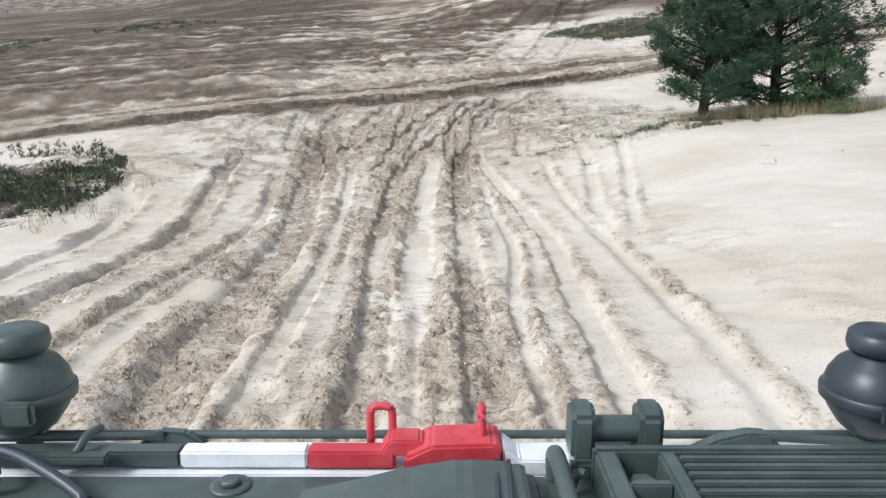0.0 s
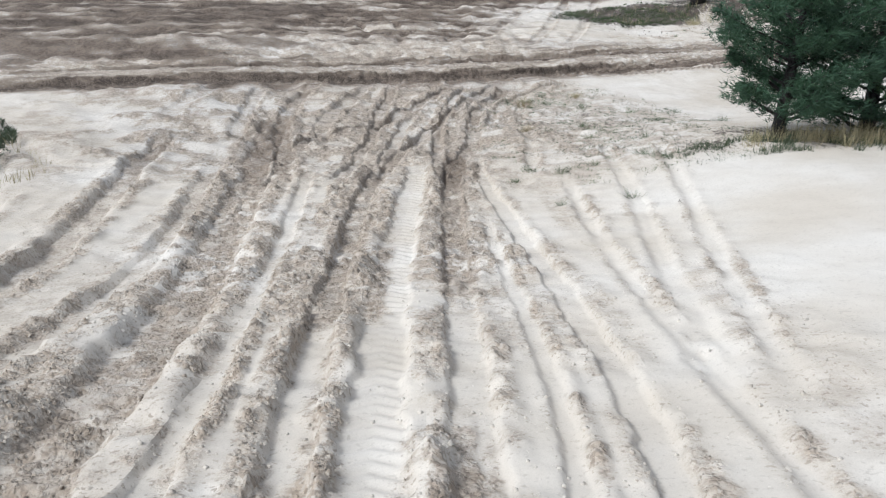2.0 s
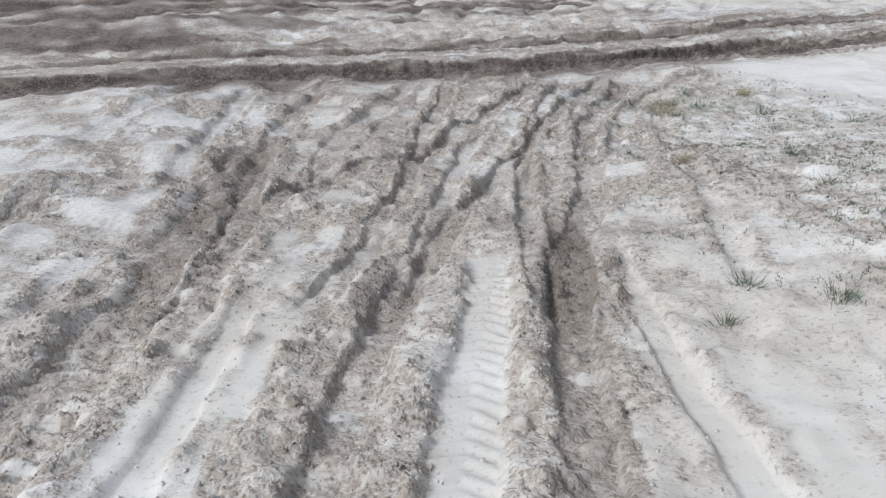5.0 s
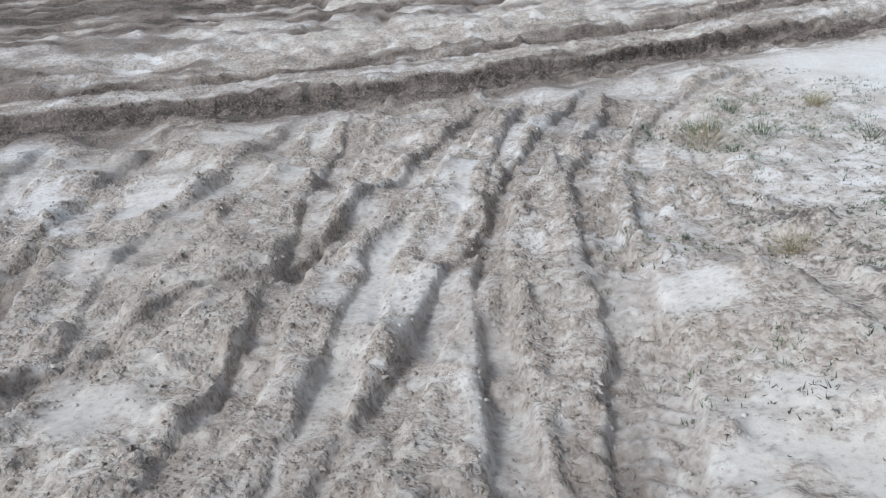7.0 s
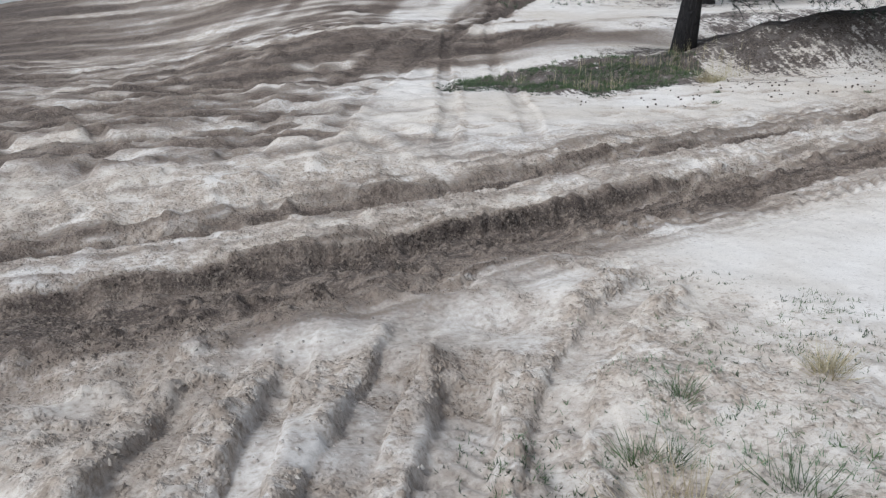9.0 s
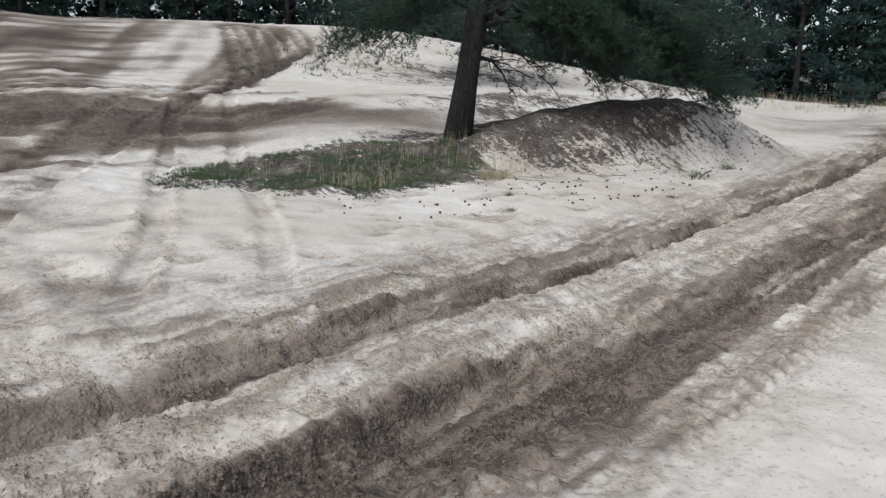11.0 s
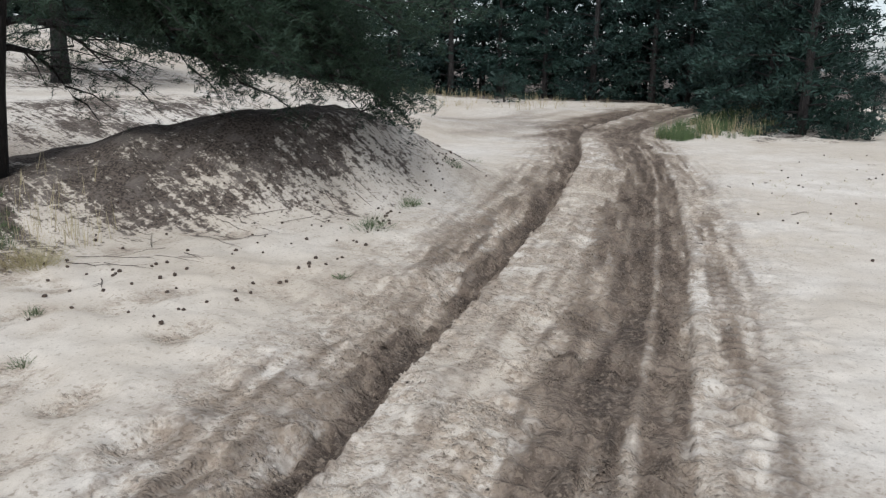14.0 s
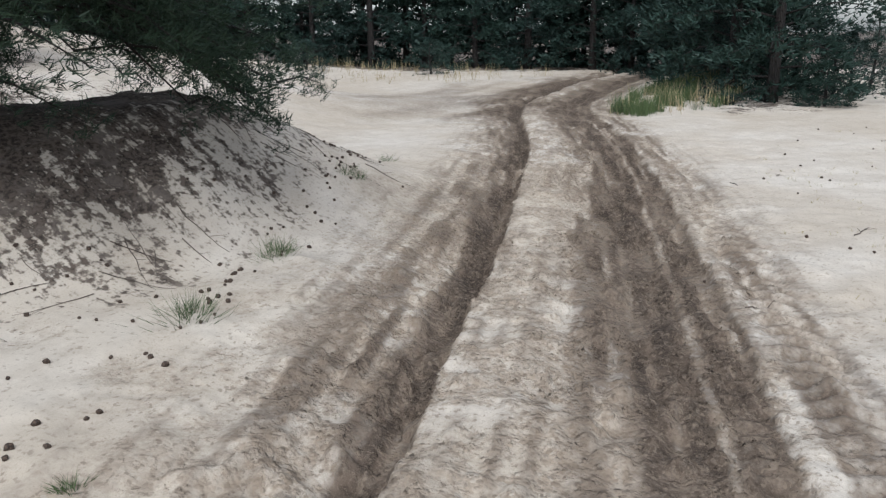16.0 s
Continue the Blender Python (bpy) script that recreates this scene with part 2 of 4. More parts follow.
# ruts down the ramp
rut([(-2.2, 0), (-2.5, 6.6), (-2.75, 10.8), (-2.9, 14.2), (-3.25, 17.2), (-3.55, 20.1), (-4.2, 26), (-4.5, 30)], 0.4, 0.18, 0.13, 0.65, 0.02, 1.0)
rut([(-0.7, 0), (-0.8, 7.6), (-1.05, 11.3), (-1.2, 15.8), (-1.2, 20.2), (-1.0, 23.5), (-0.4, 30)], 0.20, 0.16, 0.12, 0.05, 0.0, 1.0)
rut([(-0.2, 0), (-0.33, 6), (-0.4, 10.2), (-0.45, 14.5), (-0.3, 19.8), (0, 24)], 0.28, 0.09, 0.09, 0.0, 0.012, 0.9)
rut([(0.3, 0), (0.3, 7.3), (0.4, 12), (0.5, 17), (0.6, 21), (0.85, 25)], 0.20, 0.12, 0.10, 0.1, 0.0, 1.0)
rut([(0.65, 0), (0.75, 7), (1.1, 11), (1.15, 15), (1.1, 19)], 0.10, 0.05, 0.09, 0.0, 0.0, 0.9, 0.4, 1.0)
rut([(1.15, 0), (1.45, 7), (1.75, 12), (1.65, 17.5), (1.4, 21), (1.2, 25)], 0.17, 0.11, 0.05, 0.06, 0.0, 0.5)
rut([(2.1, 2), (2.4, 7.5), (2.6, 13), (2.85, 18), (3.1, 22)], 0.12, 0.07, 0.08, 0.0, 0.0, 0.7, 0.3, 1.0)
rut([(2.6, 11), (3.2, 15), (3.9, 19), (4.6, 25)], 0.15, 0.06, 0.04, 0.0, 0.0, 0.4)
rut([(2.9, 10.5), (3.7, 14), (4.7, 18.5), (5.8, 24.4)], 0.12, 0.05, 0.05, 0.0, 0.0, 0.6)
rut([(-5.7, 4), (-5.5, 12), (-5.7, 16.8), (-6.2, 20.4), (-6.7, 24), (-6.9, 27)], 0.30, 0.22, 0.12, 0.5, 0.01, 0.7)
rut([(-4.0, 2), (-4.1, 9), (-3.95, 13), (-4.1, 17), (-5.0, 24)], 0.20, 0.13, 0.11, 0.3, 0.0, 1.0)
rut([(-1.7, 0), (-1.75, 8), (-2.0, 13), (-2.3, 18), (-2.6, 23)], 0.14, 0.07, 0.07, 0.12, 0.0, 0.8)
rut([(-7.4, 4), (-7.3, 10), (-7.5, 16), (-8.4, 21)], 0.3, 0.15, 0.1, 0.1, 0.0, 0.5)
rut([(-14, 29), (-12.2, 26.6), (-9.7, 22.9), (-8, 19)], 0.25, 0.1, 0.06, 0.1, 0.01, 0.3)
rut([(-12.5, 27.2), (-9.9, 24.8), (-8.4, 23.2), (-6.5, 22.8)], 0.22, 0.1, 0.06, 0.1, 0.01, 0.3)
rut([(-1.1, 12.5), (-1.2, 16), (-1.25, 20), (-1.1, 24)], 0.36, 0.04, 0.05, 0.6, 0.0, 1.0)
rut([(0.45, 13.5), (0.55, 18), (0.7, 22), (0.9, 26)], 0.27, 0.03, 0.05, 0.75, 0.0, 1.0)
rut([(0.1, 2), (0.15, 7), (0.2, 11.5)], 0.18, -0.04, 0.02, 0.65, 0.0, 1.0)
rut([(-1.2, 2), (-1.35, 7), (-1.5, 11)], 0.2, -0.05, 0.03, 0.25, 0.0, 1.0)
# the foot of the ramp
rut([(0.5, 21), (0.85, 23.8), (1.1, 25.1), (1.4, 26.3), (1.6, 28.8), (2.2, 31.3), (3.2, 34)], 0.24, 0.14, 0.12, 0.30, 0.018, 0.8)
rut([(0.4, 21), (0.4, 24.8), (0.4, 26.3), (0.5, 28.1), (1.0, 31.5), (1.8, 34.5)], 0.14, 0.10, 0.12, 0.20, 0.0, 0.9)
rut([(-3.0, 21), (-3.5, 25), (-3.9, 27), (-4.2, 29.4), (-4.2, 32), (-3.8, 34.5)], 0.25, 0.14, 0.14, 0.30, 0.012, 0.9)
rut([(-5.0, 25.5), (-5.3, 28.2), (-5.6, 30.8), (-5.6, 34)], 0.25, 0.13, 0.1, 0.20, 0.012, 0.6)
rut([(-3.8, 25), (-2.4, 27.3), (-1.5, 28.3), (-0.8, 29.4), (0.3, 31.9), (1.2, 34.5)], 0.22, 0.14, 0.16, 0.25, 0.0, 1.0)
rut([(-0.9, 22), (-0.7, 24.5), (-0.3, 26.2), (0.2, 27.8), (0.9, 29.9), (2.0, 32.7), (2.9, 34.6)], 0.2, 0.14, 0.15, 0.30, 0.0, 1.0)
rut([(-1.9, 21.5), (-1.6, 24.3), (-1.4, 27.1), (-1.3, 30), (-1.0, 34)], 0.2, 0.12, 0.13, 0.25, 0.0, 1.0)
rut([(-2.7, 26), (-2.9, 29), (-2.4, 32), (-1.8, 34.6)], 0.25, 0.12, 0.12, 0.20, 0.0, 0.9)
rut([(-7.8, 27), (-7.6, 31), (-6.6, 34.5)], 0.3, 0.10, 0.1, 0.20, 0.0, 0.6)
rut([(2.4, 22), (2.9, 26), (3.0, 29), (3.6, 33)], 0.16, 0.06, 0.07, 0.05, 0.0, 0.8)
rut([(1.9, 27.5), (2.5, 30.5), (3.9, 33.2), (6.0, 34.8)], 0.2, 0.08, 0.1, 0.15, 0.0, 0.7)
# the sandy track: its middle line, and how high and how damp it is across, west and east of the ramp's foot
TRACK = smooth_line([(-60, 22), (-40, 27.4), (-18, 33.3), (-9, 35.5), (-4, 36.4), (1, 37.0), (4.7, 37.6), (10.2, 38.85), (14.5, 40.0), (18.9, 41.2), (24, 42.75), (29, 44.4), (34.5, 46.6), (39.5, 48.7), (46, 50.2), (60, 50.4)], 0.4)
ACROSS_W = (-3.0, -2.2, -1.6, -1.15, -0.95, -0.6, -0.2, -0.05, 0.1, 0.5, 1.0, 1.15, 1.35, 1.65, 2.0, 3.0)
HIGH_W = (0, -0.05, -0.12, -0.18, -0.28, -0.36, -0.33, -0.12, -0.07, -0.03, -0.05, -0.17, -0.22, -0.08, -0.03, 0)
DAMP_W = (0.1, 0.5, 0.75, 0.95, 1.25, 1.4, 1.35, 0.9, 0.4, 0.3, 0.4, 0.9, 0.95, 0.6, 0.5, 0.4)
ACROSS_E = (-3.3, -2.6, -2.45, -2.0, -1.9, -1.75, -1.68, -1.35, -1.29, -1.24, -1.18, -0.9, -0.6, -0.2, 0.1, 0.5, 0.8, 0.88, 1.0, 1.15, 1.35, 1.9, 2.5, 3.2)
HIGH_E = (0, -0.04, -0.09, -0.10, -0.07, -0.08, -0.15, -0.16, -0.13, -0.13, -0.17, -0.18, -0.14, -0.10, -0.06, -0.04, -0.06, -0.24, -0.29, -0.24, -0.14, -0.07, -0.02, 0)
DAMP_E = (0.14, 0.3, 0.5, 0.52, 0.36, 0.34, 0.85, 0.9, 0.5, 0.5, 1.0, 1.05, 0.75, 0.48, 0.26, 0.18, 0.26, 1.05, 1.15, 1.0, 0.62, 0.44, 0.3, 0.2)
# tracks over the far side and up the dune
for k in (0.0, 1.7):
    rut([(4.6 + k, 40.0), (6.0 + k, 44), (7.6 + k, 50), (9.8 + k, 57), (13 + k, 66), (17.5 + k, 74), (21 + k, 80), (23 + k, 86)], 0.2, 0.07, 0.05, 0.2, 0.0, 0.4)
    rut([(1 + k, 40.5), (2.2 + k, 45), (5 + k, 52), (10 + k, 60), (15 + k, 68), (19 + k, 75), (22 + k, 84)], 0.22, 0.07, 0.05, 0.22, 0.0, 0.4)
    rut([(-3 + k, 39.5), (-2.5 + k, 43), (-4 + k, 47), (-8 + k, 52)], 0.2, 0.12, 0.08, 0.3, 0.0, 0.5)
for k in range(30):
    y0, bend = 41.5 + 1.5 * k + random.uniform(-0.5, 0.5), random.uniform(-1.5, 2.5)
    rut([(-60, y0 - 9), (-35, y0 - 4), (-18, y0 - 1), (-6, y0 + 0.4), (4, y0 + 0.4 + bend * 0.3), (11, y0 + 1.5 + bend), (16, y0 + 4 + bend * 1.6)][: 7 if 52 < y0 < 62 else 5 if y0 < 62 else 4],
        random.uniform(0.15, 0.4), random.uniform(0.06, 0.15), 0.07, random.uniform(0.25, 0.75), 0.0, 0.5)
for k in range(7):
    rut([(9 + k, 55 + 2.2 * k), (14 + 1.2 * k, 64 + 1.5 * k), (17 + 1.1 * k, 73 + k), (20 + 0.7 * k, 84)], 0.25, 0.14, 0.1, 0.6, 0.0, 0.3)


def terrain(x, y):
    """Height, dampness with the tread grooves' shade, needle litter and lumpiness of the ground at plan points."""
    z = landform(x, y)
    road = np.interp(x, TRACK[:, 0], TRACK[:, 1])
    off = y - road
    foot = ss(20, 25, y) * ss(0.6, 1.6, -off) * (1 - ss(2.0 + 1.2 * ss(30, 34, y), 5.5 + 1.2 * ss(30, 34, y), x)) * ss(-16, -7, x)
    near_road = np.exp(-(off / 2.4) ** 4)
    east = ss(6, 11, x)
    edge = off + 0.03 * vnoise(x, y, 1.3, 81) + 0.018 * vnoise(x, y, 0.3, 82) + 0.018 * vnoise(x, y, 0.12, 83)
    across = np.interp(edge, ACROSS_W, HIGH_W) * (1 - east) + np.interp(edge, ACROSS_E, HIGH_E) * east
    moist = np.interp(edge, ACROSS_W, DAMP_W) * (1 - east) + np.interp(edge, ACROSS_E, DAMP_E) * east
    ways = vnoise(x / 8, off, 0.11, 84) + 0.5 * vnoise(x / 6, off, 0.3, 85)
    damp = (moist * (0.95 + 0.35 * ways) + 0.12 * ways) * np.exp(-(off / 3.5) ** 4)
    across = across + 0.022 * ways * np.clip(moist + 0.25, 0, 1)
    damp = damp + 0.4 * (1 - ss(0.45, 1.1, np.hypot((x - 43) / 13, (y - 53) / 6.5))) * (0.75 + 0.5 * vnoise(x / 5, y, 0.7, 91))
    damp = damp + 0.26 * foot
    beyond = ss(1.6, 4, off) * (1 - ss(-1, 9, x - 0.3 * (y - 42))) * (1 - ss(85, 110, y) * ss(-10, 0, x))
    damp = damp + beyond * (0.5 + 0.12 * ss(8, 14, off) + 0.3 * ss(-2, 12, -x)) + (0.5 + 0.5 * vnoise(x / 5, y, 0.9, 56)) * np.exp(-((y - 55.5) / 3.6) ** 2) * ss(-6, 2, x) * (1 - ss(15, 28, x))
    broken0 = vnoise(x + 0.4 * y, y, 0.9, 24) + 0.5 * vnoise(x, y, 0.35, 25)
    churn = 0.06 + 0.09 * ss(6, 10, x) + 0.6 * foot * ss(-0.6, 0.4, broken0) + near_road * np.clip(0.12 + 0.85 * moist, 0, 0.95) + 0.35 * ss(1, 3, off) * (1 - ss(1, 6, x))
    churn = churn + 0.22 * ss(6, 2.5, x) * ss(-9, -6, x) * (1 - ss(20, 24, y)) * ss(-0.2, 0.4, vnoise(x, y / 3, 0.9, 5))
    wob = (0.035 + 0.06 * foot) * vnoise(x, y, 0.7, 11) + 0.04 * vnoise(x, y, 0.22, 12) + 0.03 * vnoise(x, y, 0.11, 13)
    lump = vnoise(x, y, 0.45, 21)
    broken = vnoise(x, y / 2, 0.8, 22) + 0.6 * vnoise(x, y, 0.3, 23)
    dz, marks = np.zeros(len(x)), np.zeros(len(x))
    span = x.min(), x.max(), y.min(), y.max()
    for line, half, depth, berm, wet, tread, rough, left, right in RUTS:
        reach = half * 2.4 + 0.25
        lo, hi = line.min(0) - reach, line.max(0) + reach
        if span[0] > hi[0] or span[1] < lo[0] or span[2] > hi[1] or span[3] < lo[1]:
            continue
        sel = np.nonzero((x > lo[0]) & (x < hi[0]) & (y > lo[1]) & (y < hi[1]))[0]
        if not len(sel):
            continue
        px, py = x[sel], y[sel]
        best, side, along = np.full(len(sel), 9.0), np.zeros(len(sel)), np.zeros(len(sel))
        run, total = 0.0, float(np.hypot(*np.diff(line, axis=0).T).sum())
        for (ax, ay), (bx, by) in zip(line[:-1], line[1:]):
            ex, ey = bx - ax, by - ay
            size = math.hypot(ex, ey)
            w = np.nonzero((px > min(ax, bx) - reach) & (px < max(ax, bx) + reach) & (py > min(ay, by) - reach) & (py < max(ay, by) + reach))[0]
            if len(w):
                qx, qy = px[w] - ax, py[w] - ay
                t = np.clip((qx * ex + qy * ey) / size ** 2, 0, 1)
                d = np.hypot(qx - t * ex, qy - t * ey)
                c = d < best[w]
                w = w[c]
                best[w], side[w], along[w] = d[c], (ex * qy - ey * qx)[c], run + t[c] * size
            run += size
        near = best < reach
        sel, best, side, along = sel[near], best[near], side[near], along[near]
        fade = ss(0, 1.5, along) * ss(0, 1.5, total - along)
        d = np.maximum(best + wob[sel] * min(1.0, half * 3.2), 0)
        vary = np.maximum(0.72 + 0.5 * vnoise(along, along * 0 + half * 9, 1.6, 31) + rough * 0.4 * foot[sel] * vnoise(along, along * 0 + half * 4, 0.5, 33), 0.1)
        bed = 1 - ss(half * 0.8, half * 1.08, d)
        bank = np.exp(-((d - half * 1.5) / (half * 0.38 + 0.05)) ** 2) * np.where(side > 0, left, right)
        dz[sel] += fade * (-depth * bed * vary + 0.6 * berm * bank * (0.5 + 0.8 * lump[sel]) * vary)
        if tread:
            marks[sel] += fade * tread * bed * lug(along / 0.2 + best / half * 0.8) * ss(-0.9, -0.3, vnoise(along, along * 0 + half * 5, 2.2, 32))
        damp[sel] += fade * wet * (0.45 + 0.55 * ss(31, 37, y[sel])) * (bed * (0.85 + 0.25 * vnoise(best * 5 + half * 40, along * 1.5, 0.5, 34)) + 0.25 * bank)
        churn[sel] = np.maximum(churn[sel] * (1 - 0.6 * bed * fade * (1 - wet)), fade * rough * np.clip(0.75 * bank + 0.7 * bank * broken[sel], 0, 1))
        churn[sel] += fade * bed * 0.75 * rough * wet
    z = z + np.where(dz < 0, -0.25 * np.tanh(-dz / 0.25), 0.12 * np.tanh(dz / 0.12)) + marks + across * near_road ** 0.3
    chevron = lug(x * 1.05 / 0.25 + np.abs(edge + 2.2) * 2.2) * np.exp(-((edge + 2.2) / 0.26) ** 4) + 0.7 * lug(x * 1.05 / 0.19 - np.abs(edge + 1.0) * 2.0) * np.exp(-((edge + 1.5) / 0.14) ** 4)
    chevron = chevron * east * ss(-0.7, 0.0, vnoise(x, y, 1.7, 86))
    z = z + 0.03 * chevron
    # tread grooves darkened through the damp value, in place of their shade
    damp = damp + 0.16 * np.maximum(-chevron, 0)
    churn = churn + 0.3 * (1 - ss(0.5, 1.1, np.hypot((x - 5.2) / 3.6, (y - 27.5) / 7.5)))
    calm = ss(3.2, 5.5, x) * (1 - ss(19, 23, y))
    churn = np.clip(churn * (1 - calm), 0, 1)
    worn = (1 - calm) * ss(-0.5, 0.5, vnoise(x, y, 2.2, 58))
    # lumps, clods and soft undulation
    field = ss(0.8, 2.5, off) * (1 - ss(1, 9, x - 0.25 * (y - 40))) * (1 - ss(60, 75, y))
    z = z + field * (0.05 * np.abs(vnoise(x + 0.6 * y, y, 0.55, 60)) + 0.10 * vnoise(x, y, 1.5, 52) + 0.09 * np.abs(vnoise(x, y * 1.6, 0.8, 53)) + 0.04 * vnoise(x, y, 0.35, 54))
    damp = damp + field * (0.22 * vnoise(x + 0.5 * y, y, 0.5, 61) - 0.14 + 0.3 * vnoise(x, y * 1.8, 1.3, 55) + 0.25 * vnoise(x / 6, y, 0.7, 57)) + beyond * ss(7, 14, off) * (0.35 * vnoise(x / 7 + y / 9, y, 1.1, 87) + 0.3 * vnoise(x / 4 - y / 12, y, 0.6, 88))
    damp = damp + 0.4 * ss(60, 68, y) * (1 - ss(19, 27, x)) * ss(0, 8, x) * (0.5 + 0.7 * vnoise(x - 0.42 * (y - 60), y / 9, 0.8, 89) + 0.3 * vnoise(x, y / 2, 1.7, 90))
    z = z + foot * (0.12 * vnoise(x + 0.5 * y, y, 1.2, 41) + 0.05 * vnoise(x + 0.4 * y, y, 0.6, 42))
    z = z + 0.035 * vnoise(x, y, 2.6, 43) + (0.012 + 0.014 * worn + 0.03 * churn) * vnoise(x, y, 0.5, 44)
    clod = np.maximum(vnoise(x, y, 0.2, 45) + 0.6 * vnoise(x, y, 0.1, 46) - 0.15, 0)
    z = z + churn * 0.1 * clod + (0.003 + 0.007 * worn + 0.028 * churn) * vnoise(x, y, 0.22, 47)
    dents = np.maximum(np.abs(vnoise(x, y * 1.5, 0.75, 59)) - 0.35, 0) * ss(1.3, 2.2, off) * (1 - ss(5.0, 8.0, off)) * ss(0, 3, x) * (1 - ss(13, 22, x))
    z = z - 0.12 * dents
    churn = np.clip(churn + 0.7 * dents, 0, 1)
    steps = np.maximum(vnoise(x, y, 0.32, 48) - 0.62, 0) * ss(0.1, 0.5, vnoise(x, y, 4.0, 49))
    z = z - 0.09 * steps * (1 - ss(24, 30, y))
    # needle litter under the pine and on its mound
    u, v = (x - 18.4) * 0.97 - (y - 49.2) * 0.24, (x - 18.4) * 0.24 + (y - 49.2) * 0.97
    litter = 1.05 * (1 - ss(0.4, 1.2, np.sqrt((u / 6.2) ** 2 + (v / 4.2) ** 2)))
    litter = np.maximum(litter, 1.15 * (1 - ss(0.6, 1.15, np.hypot((x - 11.3) / 4.2, (y - 48.4) / 2.9))))
    litter = np.maximum(litter, 0.7 * (1 - ss(0.2, 1.1, np.hypot((x - 23) / 7, (y - 56.5) / 4.5))))
    litter = np.maximum(litter, 0.62 * (1 - ss(0.2, 1.1, np.hypot((x - 27) / 9, (y - 66) / 5.5))))
    litter = np.maximum(litter, 0.6 * (1 - ss(0.2, 1.1, np.hypot((x - 9.0) / 4.4, (y - 23.0) / 2.2))))
    litter = np.maximum(litter, 0.2 * (1 - ss(0.3, 1.1, np.hypot((x - 4.6) / 3.4, (y - 27) / 7))))
    litter = np.maximum(litter, 0.9 * (1 - ss(0.5, 1.1, np.hypot((x + 14.2) / 5, (y - 20.8) / 7.8))))
    litter = np.maximum(litter, 1.0 * ss(0, 6, (x - 50) * 0.85 + (y - 66) * 0.5))
    litter = np.maximum(litter, 0.8 * ss(88, 94, y))
    litter = np.maximum(litter, 0.7 * (1 - ss(0.5, 1.1, np.hypot((x - 46) / 7, (y - 42) / 3))))
    damp = damp * (1 - np.minimum(litter, 1))
    z = z + litter * (0.03 * vnoise(x, y, 0.3, 51) + 0.07 * vnoise(x, y, 0.9, 50))
    return z, damp, litter, churn


def ground_height(x, y):
    return float(terrain(np.array([float(x)]), np.array([float(y)]))[0][0])


